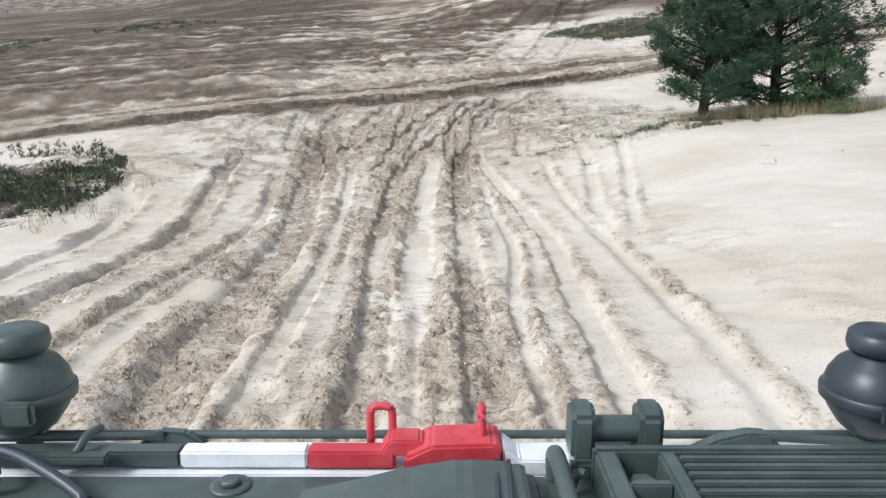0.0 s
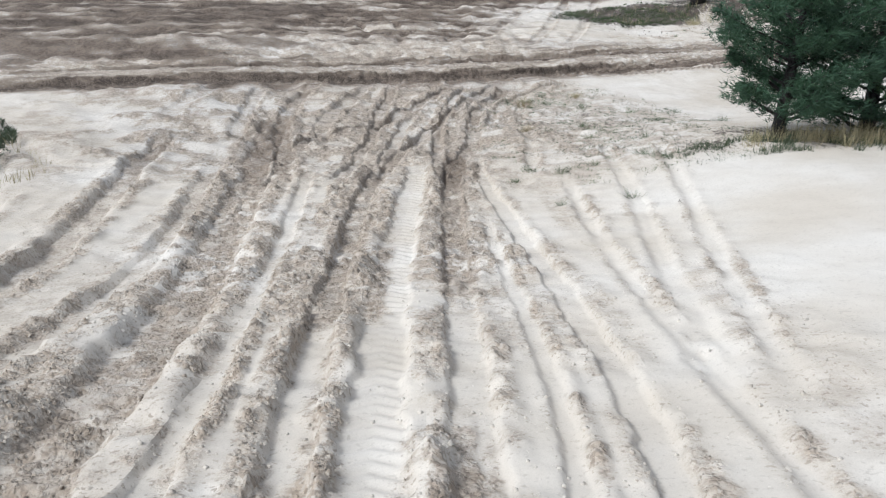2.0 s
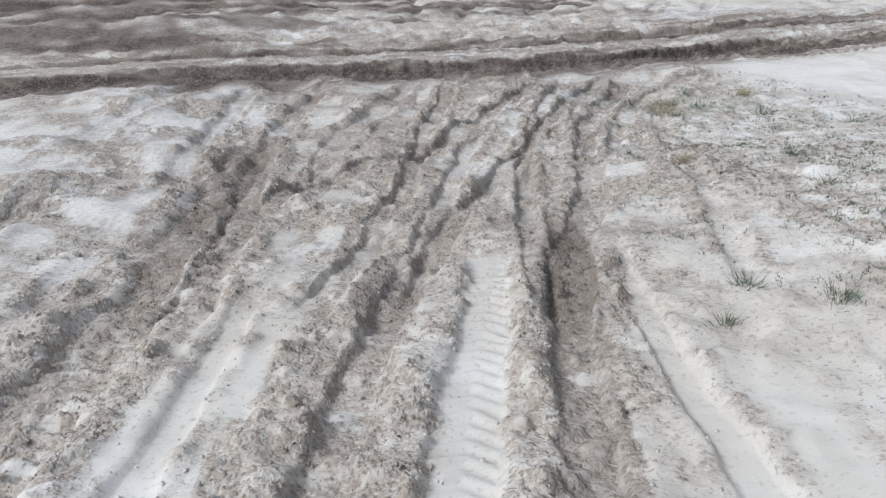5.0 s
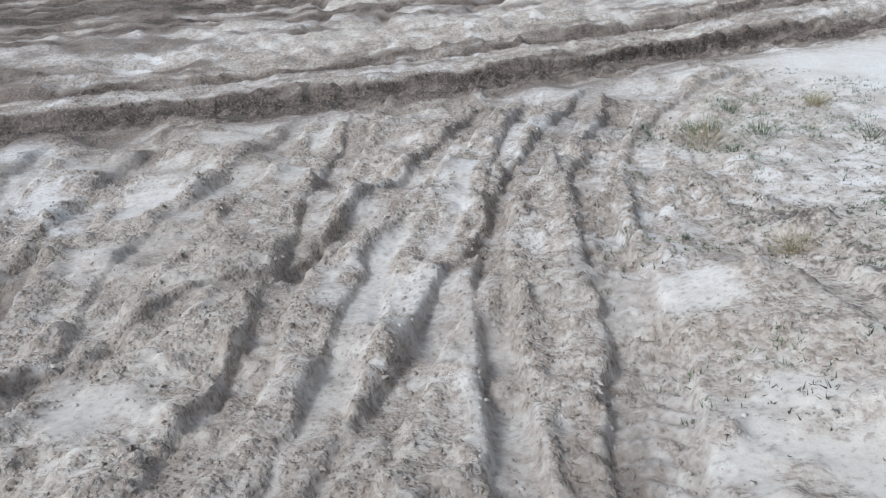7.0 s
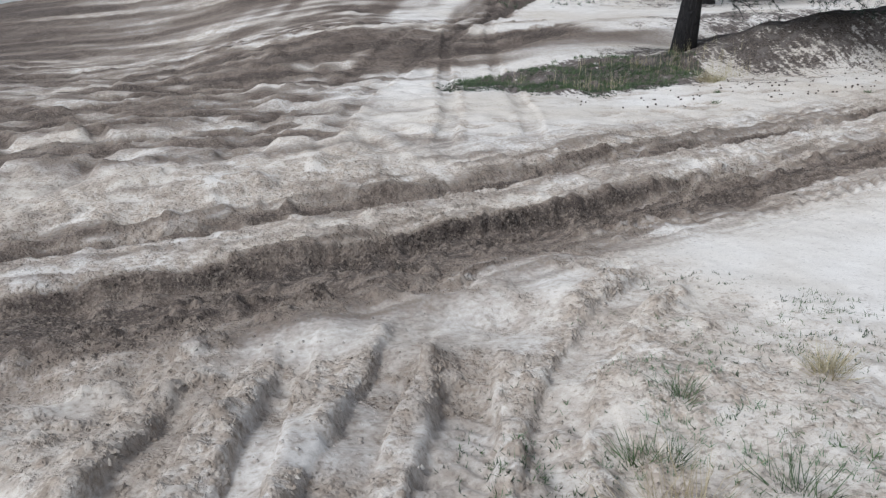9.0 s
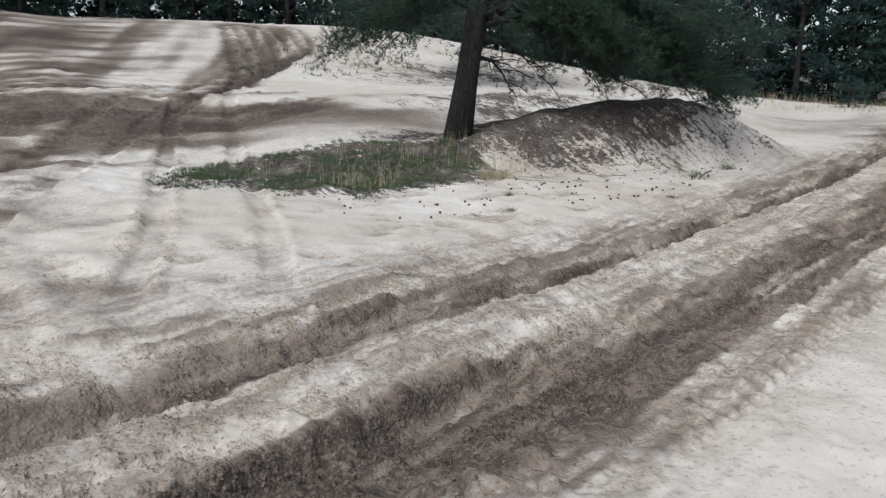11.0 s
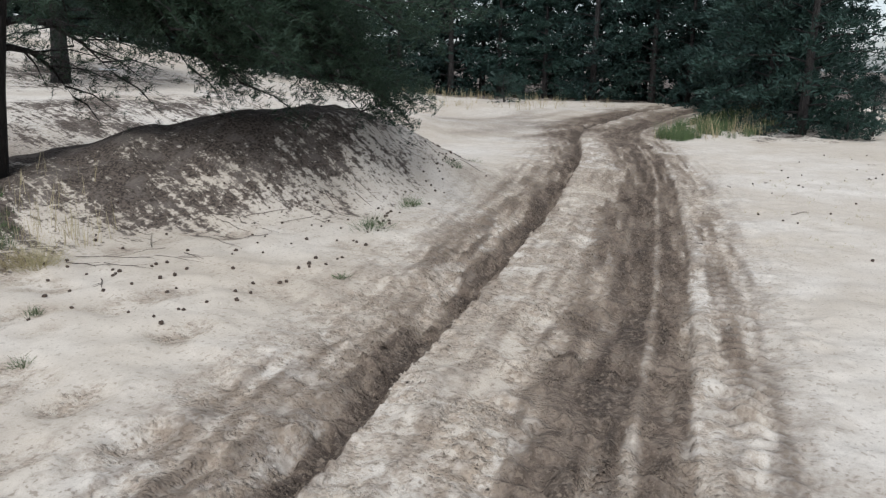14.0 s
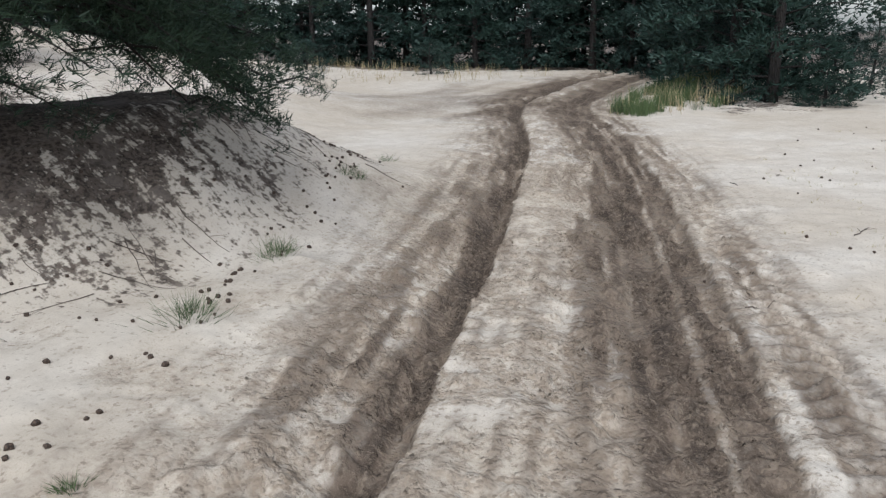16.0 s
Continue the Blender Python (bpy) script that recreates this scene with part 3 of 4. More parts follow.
def build_ground():
    """One sheet of square plots, finer near the way down the ramp and along the track; plot edges are matched so that no gap opens."""
    size, x0, y0, nx, ny = 2.0, -90.0, -40.0, 120, 100
    way = smooth_line([(0, 4), (0, 18), (0, 30), (5, 36), (12, 38.5), (30, 43.5)], 1.0)
    cx = x0 + size * (np.arange(nx) + 0.5)
    cy = y0 + size * (np.arange(ny) + 0.5)
    gx, gy = np.meshgrid(cx, cy, indexing="ij")
    dist = np.min(np.hypot(gx[..., None] - way[:, 0], gy[..., None] - way[:, 1]), axis=2)
    side = smooth_line([(4, 40), (7, 49), (10, 57)], 1.0)
    dist = np.minimum(dist, 6.5 + np.min(np.hypot(gx[..., None] - side[:, 0], gy[..., None] - side[:, 1]), axis=2))
    res = np.select([dist < 3.0, dist < 7.6, dist < 17, dist < 32, dist < 58], [64, 32, 16, 8, 4], 2)
    xs, ys, quads, plots, count = [], [], [], {}, 0
    for i in range(nx):
        for j in range(ny):
            n = int(res[i, j])
            g = np.linspace(0, size, n + 1)
            ax, ay = np.meshgrid(x0 + i * size + g, y0 + j * size + g, indexing="ij")
            xs.append(ax.ravel()), ys.append(ay.ravel())
            idx = count + np.arange((n + 1) ** 2).reshape(n + 1, n + 1)
            quads.append(np.stack([idx[:-1, :-1], idx[1:, :-1], idx[1:, 1:], idx[:-1, 1:]], -1).reshape(-1, 4))
            plots[i, j] = idx
            count += (n + 1) ** 2
    x, y = np.concatenate(xs), np.concatenate(ys)
    values = np.stack(terrain(x, y), 1)
    for (i, j), idx in plots.items():
        n = idx.shape[0] - 1
        for di, dj, edge in ((-1, 0, idx[0, :]), (1, 0, idx[-1, :]), (0, -1, idx[:, 0]), (0, 1, idx[:, -1])):
            other = plots.get((i + di, j + dj))
            if other is not None and other.shape[0] - 1 < n:
                k = n // (other.shape[0] - 1)
                for c in range(values.shape[1]):
                    values[edge, c] = np.interp(np.arange(n + 1), np.arange(0, n + 1, k), values[edge[::k], c])
    # the wide surroundings: a frame of plots out to the horizon
    far = [-2000, -600, -250, -90]
    fx, fy = far + [150, 300, 700, 2000], [-2000, -500, -150, -40, 15, 30, 160, 300, 700, 2000]
    ex, ey, eq = [], [], []
    for a, b in zip(fx[:-1], fx[1:]):
        for c, d in zip(fy[:-1], fy[1:]):
            if not (a == -90 and -40 <= c < 160):
                k = count + len(ex)
                ex += [a, b, b, a]
                ey += [c, c, d, d]
                eq.append((k, k + 1, k + 2, k + 3))
    ex, ey = np.array(ex, float), np.array(ey, float)
    ez = landform(ex, ey) - 0.15
    verts = np.concatenate([np.stack([x, y, values[:, 0]], 1), np.stack([ex, ey, ez], 1)])
    faces = np.concatenate(quads + [np.array(eq)])
    me = bpy.data.meshes.new("ground")
    me.vertices.add(len(verts))
    me.vertices.foreach_set("co", verts.ravel())
    me.loops.add(faces.size)
    me.loops.foreach_set("vertex_index", faces.ravel().astype(np.int32))
    me.polygons.add(len(faces))
    me.polygons.foreach_set("loop_start", np.arange(0, faces.size, 4, dtype=np.int32))
    me.polygons.foreach_set("use_smooth", np.ones(len(faces), bool))
    for c, key in ((1, "damp"), (2, "litter"), (3, "churn")):
        at = me.attributes.new(key, "FLOAT", "POINT")
        at.data.foreach_set("value", np.concatenate([values[:, c], np.full(len(ex), 1.0 if key == "litter" else 0.0)]).astype(np.float32))
    me.update()
    me.materials.append(SAND)
    tagged(new("ground", me), "pale sandy ground churned by deep wheel ruts", "ground", kind="structure")


build_ground()


# ---- building blocks ----
def mesh_object(name, verts, faces, material, parent=None, label="", smooth=False):
    me = bpy.data.meshes.new(name)
    me.from_pydata([tuple(v) for v in verts] if not isinstance(verts, np.ndarray) else verts.tolist(), [], faces.tolist() if isinstance(faces, np.ndarray) else faces)
    if smooth:
        me.polygons.foreach_set("use_smooth", np.ones(len(me.polygons), bool))
    me.materials.append(material)
    ob = new(name, me)
    ob.parent = parent
    return tagged(ob, label)


def tube(points, radii, sides=7):
    """A tapered limb along points, as vertices and faces, closed at both ends."""
    p = [Vector(q) for q in points]
    verts, faces = [], []
    for i, q in enumerate(p):
        d = (p[min(i + 1, len(p) - 1)] - p[max(i - 1, 0)]).normalized()
        a = d.orthogonal().normalized() if abs(d.z) < 0.9 else Vector((1, 0, 0)).cross(d).normalized()
        b = d.cross(a)
        for k in range(sides):
            w = 2 * math.pi * k / sides
            verts.append(q + float(radii[i]) * (math.cos(w) * a + math.sin(w) * b))
    for i in range(len(p) - 1):
        for k in range(sides):
            faces.append((i * sides + k, i * sides + (k + 1) % sides, (i + 1) * sides + (k + 1) % sides, (i + 1) * sides + k))
    faces += [tuple(range(sides))[::-1], tuple(range((len(p) - 1) * sides, len(p) * sides))]
    return verts, faces


def join_tubes(tubes):
    verts, faces = [], []
    for v, f in tubes:
        k = len(verts)
        verts += v
        faces += [tuple(i + k for i in q) for q in f]
    return verts, faces


def needle_tufts(rng, centres, ways, per, length, width, spread):
    """Brushes of thin needles round each centre, pointing along its way."""
    n = len(centres)
    c, w = np.repeat(centres, per, 0), np.repeat(ways, per, 0)
    d = w + rng.normal(0, spread, (n * per, 3))
    d /= np.linalg.norm(d, axis=1)[:, None] + 1e-9
    s = np.cross(d, rng.normal(0, 1, (n * per, 3)))
    s /= np.linalg.norm(s, axis=1)[:, None] + 1e-9
    size = length * rng.uniform(0.6, 1.15, (n * per, 1))
    a = c + rng.normal(0, length * 0.18, (n * per, 3))
    verts = np.stack([a - s * width / 2, a + s * width / 2, a + d * size], 1).reshape(-1, 3)
    return verts, np.arange(len(verts)).reshape(-1, 3)


def pine_parts(seed, height, crown_from, radius, girth, limbs, tufts, per, length, width, lean=(0.0, 0.0), droop=0.35, bias=(0.0, 0.0), skirt=()):
    """Trunk, limbs and needles of a pine that stands at the origin."""
    rng = np.random.default_rng(seed)
    k = np.linspace(0, 1, 9)
    bow = rng.uniform(-0.15, 0.15, 2)
    spine = [Vector((lean[0] * h * height + bow[0] * math.sin(3 * h), lean[1] * h * height + bow[1] * math.sin(2.5 * h), h * height - 0.25)) for h in k]
    trunk = tube(spine, [girth * (1.25 if h == 0 else 1.0) * (1 - 0.85 * h) + 0.02 for h in k], 10)
    arms, centres, ways = [], [], []
    for i in range(limbs):
        u = float((i + rng.uniform(0, 1)) / limbs)
        h = crown_from + (height - crown_from) * u * 0.97
        at = spine[0].lerp(spine[-1], h / height)
        w = float(i * 2.399 + rng.uniform(-0.5, 0.5))
        out = Vector((math.cos(w), math.sin(w), 0))
        reach = radius * (0.35 + 0.65 * math.sin(math.pi * min(1, u * 0.75 + 0.22))) * (1 - u ** 3) * rng.uniform(0.7, 1.15) * (1 + bias[0] * out.x + bias[1] * out.y) + 0.25
        reach = float(reach)
        rise = float(rng.uniform(0.1, 0.35) + 0.5 * u)
        line = [at + out * reach * s + Vector((0, 0, reach * (rise * s - droop * s * s * (1.3 - u)))) for s in (0, 0.3, 0.6, 0.85, 1.0)]
        arms.append(tube(line, [girth * 0.30 * (1 - 0.6 * u) * (1 - 0.85 * s) + 0.008 for s in (0, 0.3, 0.6, 0.85, 1.0)], 4))
        across = Vector((-out.y, out.x, 0))
        for j in range(tufts):
            s = float(1 - rng.uniform(0, 1) ** 1.4 * 0.75)
            f = s * 4
            q = int(min(f, 3))
            base = line[q].lerp(line[q + 1], f - q)
            off = float(rng.normal(0, 0.17) * reach * (0.4 + s))
            centres.append(base + across * off + Vector((0, 0, rng.normal(0.0, 0.06) * reach - 0.12 * abs(off))))
            ways.append((out * 0.6 + across * (0.9 if off > 0 else -0.9) * min(1, abs(off) / (0.2 * reach)) + Vector((0, 0, 0.35))))
    for w, h, reach, tip, many in skirt:
        at = spine[0].lerp(spine[-1], h / height)
        out = Vector((math.cos(w), math.sin(w), 0))
        across = Vector((-out.y, out.x, 0))
        bend = float(rng.uniform(-0.15, 0.15))
        line = [at + out * reach * s + across * (bend * reach * s * s) + Vector((0, 0, (tip - h) * s ** 2.2 + 0.12 * reach * math.sin(math.pi * s))) for s in (0, 0.25, 0.5, 0.75, 1.0)]
        arms.append(tube(line, [0.075 * (1 - 0.88 * s) for s in (0, 0.25, 0.5, 0.75, 1.0)], 6))
        for j in range(8):
            s0 = 0.3 + 0.1 * j
            f = s0 * 4
            q = int(min(f, 3))
            base = line[q].lerp(line[q + 1], f - q)
            swing = (across * (1 if j % 2 else -1) * float(rng.uniform(0.5, 1.0)) + out * 0.9) * float(rng.uniform(0.6, 1.3))
            end = base + swing + Vector((0, 0, float(rng.uniform(-0.75, -0.05))))
            arms.append(tube([base, base.lerp(end, 0.5) + Vector((0, 0, 0.1)), end], [0.022, 0.014, 0.005], 4))
            for g in range(many // 7):
                t = float(rng.uniform(0.1, 1.05))
                centres.append(base.lerp(end, t) + Vector([float(v) for v in rng.normal(0, 0.13, 3)]) + Vector((0, 0, 0.1 * math.sin(math.pi * t))))
                ways.append(swing.normalized() * 0.7 + Vector((0, 0, 0.25)))
    nv, nf = needle_tufts(rng, np.array([tuple(c) for c in centres]), np.array([tuple(c) for c in ways]), per, length, width, 0.55)
    return trunk, arms, (nv, nf)


def pine(name, label, place, needles, group="", **shape):
    trunk, arms, crown = pine_parts(**shape)
    root = tagged(new(name), label, "tree", group)
    root.matrix_basis = pose(*place)
    if group in ("pines of the wood", "young pines of the wood"):
        mesh_object("trunk", *join_tubes([trunk] + arms), BARK, root, smooth=True)
    else:
        mesh_object("trunk", *trunk, BARK, root, smooth=True)
        for arm in arms:
            mesh_object("limb", *arm, BARK, root, smooth=True)
    mesh_object("crown", *crown, needles, root)
    return root


# ---- the big leaning pine on the mound, and the one behind it ----
low = random.Random(5)
skirt = [(radians(low.uniform(-68, 5)), low.uniform(2.9, 4.6), low.uniform(2.6, 6.8), low.uniform(2.0, 3.2), 360) for k in range(38)]
skirt += [(radians(low.uniform(5, 60)), low.uniform(3.2, 4.8), low.uniform(2.5, 5.5), low.uniform(2.2, 3.2), 300) for k in range(10)]
skirt += [(radians(low.uniform(90, 270)), low.uniform(3.4, 5.0), low.uniform(2.2, 3.8), low.uniform(2.7, 3.4), 300) for k in range(12)]
skirt += [(radians(a), h, n, t, 420) for a, h, n, t in ((-20, 4.0, 6.6, 1.1), (-26, 4.2, 7.2, 1.4), (-12, 4.0, 6.8, 1.3), (-38, 3.8, 6.0, 1.5), (-30, 3.7, 5.6, 1.3), (-48, 3.9, 5.6, 1.7), (-6, 3.7, 6.0, 1.5))]
skirt += [(radians(low.uniform(-60, -25)), low.uniform(3.0, 4.0), low.uniform(3.0, 5.4), low.uniform(1.6, 2.4), 330) for k in range(7)]
skirt += [(radians(5), 2.2, 1.5, 1.5, 110), (radians(-35), 2.6, 1.7, 1.9, 130)]
pine("old_pine_tree", "tall leaning dark-barked pine with a low drooping crown", (15.0, 49.4, ground_height(15.0, 49.4)), NEEDLE, seed=3, height=13.5, crown_from=5.0, radius=5.6,
     girth=0.32, limbs=30, tufts=60, per=11, length=0.14, width=0.013, lean=(0.13, -0.06), droop=0.5, bias=(0.25, -0.15), skirt=skirt)
pine("pine_tree", "pine with a bare lower trunk on the sandy slope", (25.8, 64.2, ground_height(25.8, 64.2)), NEEDLE, seed=4, height=12, crown_from=2.6, radius=4.2,
     girth=0.3, limbs=36, tufts=70, per=8, length=0.35, width=0.04, droop=0.5)

# ---- bushy young pines beside the ramp ----
pine("bushy_pine_tree", "low bushy pine with a crooked stem beside the sand", (8.1, 22.9, ground_height(8.1, 22.9)), NEEDLE_BUSH, "bushy pines beside the ramp", seed=7, height=4.6, crown_from=0.55, radius=1.5,
     girth=0.14, limbs=40, tufts=120, per=9, length=0.19, width=0.022, lean=(0.06, 0.05), droop=-0.12)
pine("bushy_pine_tree", "dense bushy pine branching down to the ground", (10.6, 23.6, ground_height(10.6, 23.6)), NEEDLE_BUSH, "bushy pines beside the ramp", seed=8, height=5.8, crown_from=0.05, radius=2.3,
     girth=0.16, limbs=64, tufts=150, per=9, length=0.19, width=0.022, droop=-0.08)
pine("young_pine_tree", "small light green young pine among dry grass", (11.2, 22.2, ground_height(11.2, 22.2)), NEEDLE_YOUNG, "bushy pines beside the ramp", seed=9, height=2.0, crown_from=0.15, radius=0.95,
     girth=0.05, limbs=24, tufts=40, per=9, length=0.17, width=0.016, droop=0.05)

# ---- the pine wood along the horizon ----
kinds = []
for k in range(8):
    fine = k < 4
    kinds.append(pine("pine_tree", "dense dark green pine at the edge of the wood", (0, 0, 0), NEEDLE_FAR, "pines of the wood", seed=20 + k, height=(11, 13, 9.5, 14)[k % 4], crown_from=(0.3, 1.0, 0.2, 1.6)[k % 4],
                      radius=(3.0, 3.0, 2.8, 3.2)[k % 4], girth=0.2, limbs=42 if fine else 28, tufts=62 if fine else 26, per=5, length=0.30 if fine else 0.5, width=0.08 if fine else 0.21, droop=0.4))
spots = []
edge = smooth_line([(3, 99), (22, 97), (40, 88), (54, 74), (61, 58), (62, 46)], 3.0)
for row in range(3):
    for i, (ex, ey) in enumerate(edge):
        d = Vector((1, 1.1)).normalized()
        spots.append((ex + d.x * row * 4.2 + random.uniform(-1.1, 1.1), ey + d.y * row * 4.2 + random.uniform(-1.1, 1.1), row))
spots += [(44.5, 41.8, 0), (47, 43.5, 1), (49.5, 42.2, 0), (52, 43, 1), (55, 45.5, 1), (57, 46, 2), (60, 47, 2)]
placed = set()
for i, (px, py, row) in enumerate(spots):
    late = i >= len(spots) - 7
    j = (0, 2)[i % 2] if late else (i * 7 + row) % 4 + (0 if row == 0 else 4)
    size = random.uniform(0.85, 1.2)
    m = pose(px, py, ground_height(px, py) - 0.05, 0, 0, random.uniform(0, 360)) @ Matrix.Diagonal((size, size, size, 1))
    if j not in placed:
        placed.add(j)
        kinds[j].matrix_basis = m
    else:
        c = copy_thing(kinds[j], m)
        c.scale = m.to_scale()
for px, py, h in ((44.0, 40.0, 1.6), (46.2, 39.2, 2.7), (48.5, 39.8, 2.4), (50.5, 38.6, 3.0), (52.0, 37.2, 2.8), (52.5, 60.0, 2.0), (49.0, 66.0, 1.7), (44.0, 72.0, 1.9)):
    pine("young_pine_tree", "low young pine at the edge of the wood", (px, py, ground_height(px, py)), NEEDLE_FAR, "young pines of the wood", seed=int(px * 7), height=h, crown_from=0.05, radius=h * 0.6,
         girth=0.05, limbs=18, tufts=26, per=6, length=0.2, width=0.03, droop=0.2)


# ---- grass and heath ----
def blades(name, label, spots, per, length, width, material, seed, spread=0.35, lift=0.0):
    rng = np.random.default_rng(seed)
    x, y = np.array([q[0] for q in spots]), np.array([q[1] for q in spots])
    z = terrain(x, y)[0] - 0.02 + lift * rng.uniform(0, 1, len(x)) * np.clip(0.45 + vnoise(x, y, 1.1, 88), 0, 1)
    v, f = needle_tufts(rng, np.stack([x, y, z], 1), np.tile((0.0, 0.0, 1.0), (len(x), 1)), per, length, width, spread)
    return tagged(mesh_object(name, v, f, material), label, "grass", kind="stuff")


def strewn(seed, count, cx, cy, rx, ry, clump=1.2, level=0.0):
    """Plan points inside an ellipse, gathered in clumps."""
    rng = np.random.default_rng(seed)
    out = np.empty((0, 2))
    while len(out) < count:
        a, r = rng.uniform(0, 2 * math.pi, 4000), np.sqrt(rng.uniform(0, 1, 4000))
        x, y = cx + rx * r * np.cos(a), cy + ry * r * np.sin(a)
        keep = vnoise(x, y, clump, seed) + 0.5 * vnoise(x, y, clump * 0.4, seed + 1) > level + 0.5 * (r - 0.5)
        out = np.concatenate([out, np.stack([x, y], 1)[keep]])
    return out[:count]


blades("grass", "short green grass on the needle-strewn bank", strewn(61, 2600, 11.2, 48.6, 3.7, 2.6, 0.7, 0.0), 7, 0.12, 0.011, GRASS, 1, 0.5)
blades("heath", "dark low heath among the bank's grass", strewn(81, 2600, 10.8, 48.1, 4.0, 2.6, 0.8, 0.05), 7, 0.09, 0.014, HEATH, 21, 0.9)
blades("grass", "pale dry stalks in the bank's green grass", strewn(62, 120, 12.0, 47.8, 4.0, 2.0), 4, 0.45, 0.01, STRAW, 2, 0.12)
blades("grass", "tall rough grass at the edge of the pine wood", strewn(63, 1700, 45.2, 44.9, 8.0, 1.9, 1.0, 0.1), 7, 0.5, 0.016, GRASS, 3, 0.25)
blades("grass", "dry grass stalks at the edge of the wood", strewn(64, 130, 45.0, 44.8, 8.0, 2.2), 5, 0.75, 0.02, STRAW, 4, 0.18)
blades("heath", "dark green heath and low scrub on the slope", strewn(65, 6400, -14.1, 20.8, 4.7, 7.6, 1.3, -0.45), 8, 0.16, 0.03, HEATH, 5, 0.8, 0.5)
blades("grass", "yellowish grass along the scrub", strewn(66, 300, -12.2, 19.6, 4.4, 6.2), 6, 0.3, 0.015, STRAW, 6, 0.3)
blades("grass", "sparse small green plants on the sand", strewn(67, 2300, 4.9, 27.0, 3.6, 7.2, 0.7, 0.2), 6, 0.07, 0.008, GRASS, 7, 0.8)
blades("grass", "sparse withered plants on the sand", strewn(68, 2600, 4.9, 27.5, 3.4, 7.0, 0.6, 0.05), 6, 0.06, 0.012, HEATH, 8, 0.9)
blades("grass", "fresh light green plants on the sand", strewn(82, 260, 4.3, 31.2, 1.9, 2.2, 0.5, 0.2), 6, 0.09, 0.006, NEEDLE_YOUNG, 22, 0.6)
blades("grass", "dry straw-coloured grass under the bushy pines", strewn(69, 420, 10.2, 22.0, 3.2, 0.9, 0.7, -0.2), 7, 0.42, 0.012, STRAW, 9, 0.22)
blades("grass", "low green grass under the bushy pines", strewn(70, 700, 9.2, 22.2, 4.0, 1.3, 0.7, 0.0), 7, 0.2, 0.012, HEATH, 10, 0.45)
blades("grass", "thin grass on the far sandy field", strewn(71, 350, -22.0, 66.0, 5.0, 3.0, 1.6, 0.0), 7, 0.3, 0.03, GRASS, 11, 0.5)
blades("grass", "thin grass on the far sandy field", strewn(72, 260, -32.0, 60.0, 5.0, 3.0, 1.6, 0.0), 7, 0.3, 0.03, GRASS, 12, 0.5)
blades("grass", "pale stalks along the foot of the wood", strewn(73, 160, 53.0, 62.0, 6.0, 9.0, 2.0, -0.2), 4, 0.6, 0.025, STRAW, 13, 0.2)
blades("grass", "thin pale grass on the open sand", strewn(75, 260, 29.0, 38.4, 8.0, 2.6, 0.8, 0.1), 5, 0.09, 0.008, STRAW, 15, 0.6)
blades("grass", "thin grass on the dune slope", strewn(74, 400, 24.0, 70.0, 9.0, 5.0, 1.5, 0.2), 6, 0.22, 0.03, HEATH, 14, 0.5)


def grass_tuft(x, y, size, dry, label):
    rng = np.random.default_rng(int(x * 100 + y * 10))
    size *= 0.75
    n = 60 if dry else 26
    c = rng.normal(0, size * 0.3, (n, 3)) * (1, 1, 0)
    ways = c * 2.2 / size + (0, 0, 1.0)
    v, f = needle_tufts(rng, c * (0.6 if dry else 1.0), ways, 4, size, 0.006, 0.25)
    ob = tagged(mesh_object("grass_tuft", v, f, STRAW if dry else GRASS), label, "grass", "grass tufts on the sand")
    ob.location = (x, y, ground_height(x, y) - 0.01)


for x, y, size, dry in ((3.33, 30.87, 0.62, 1), (3.48, 31.6, 0.3, 0), (4.06, 30.88, 0.34, 0), (5.28, 32.06, 0.32, 1), (4.08, 32.1, 0.26, 0), (3.53, 30.32, 0.22, 0), (3.0, 21.77, 0.3, 0), (2.0, 21.63, 0.22, 0),
                        (2.61, 19.37, 0.2, 0), (2.4, 22.37, 0.24, 0), (5.12, 30.36, 0.28, 0), (6.55, 29.68, 0.26, 0), (4.52, 27.3, 0.3, 0), (4.37, 25.44, 0.22, 0), (5.1, 22.08, 0.34, 0), (3.93, 19.3, 0.3, 0),
                        (3.07, 27.71, 0.3, 1), (3.63, 31.49, 0.24, 0), (7.9, 29.66, 0.26, 0), (4.97, 22.59, 0.26, 0), (3.83, 22.47, 0.22, 0), (8.26, 26.53, 0.26, 0), (5.6, 24.5, 0.3, 0), (6.8, 27.6, 0.24, 0),
                        (18.08, 44.17, 0.42, 0), (18.25, 44.3, 0.3, 0), (19.95, 44.7, 0.36, 0), (20.15, 44.8, 0.24, 0), (22.5, 45.48, 0.26, 0), (22.7, 45.4, 0.2, 0), (26.2, 47.05, 0.24, 0), (12.9, 44.5, 0.16, 0),
                        (12.2, 43.5, 0.15, 0), (13.9, 46.0, 0.5, 1), (13.7, 46.2, 0.45, 1), (16.0, 43.0, 0.14, 0)):
    grass_tuft(x, y, size, dry, "dry straw-coloured grass tuft on the sand" if dry else "small green grass tuft on the sand")


# ---- cones, twigs and dead wood ----
def cone_mesh():
    verts, faces, rings, sides = [], [], 6, 8
    for i in range(rings):
        u = i / (rings - 1)
        for k in range(sides):
            w = 2 * math.pi * (k + 0.5 * (i % 2)) / sides
            r = 0.027 * math.sin(math.pi * (0.12 + 0.83 * u)) * (1.18 if (i + k) % 2 else 0.82)
            verts.append((r * math.cos(w), r * math.sin(w), 0.07 * u - 0.035))
    for i in range(rings - 1):
        for k in range(sides):
            faces.append((i * sides + k, i * sides + (k + 1) % sides, (i + 1) * sides + (k + 1) % sides, (i + 1) * sides + k))
    faces += [tuple(range(sides))[::-1], tuple(range((rings - 1) * sides, rings * sides))]
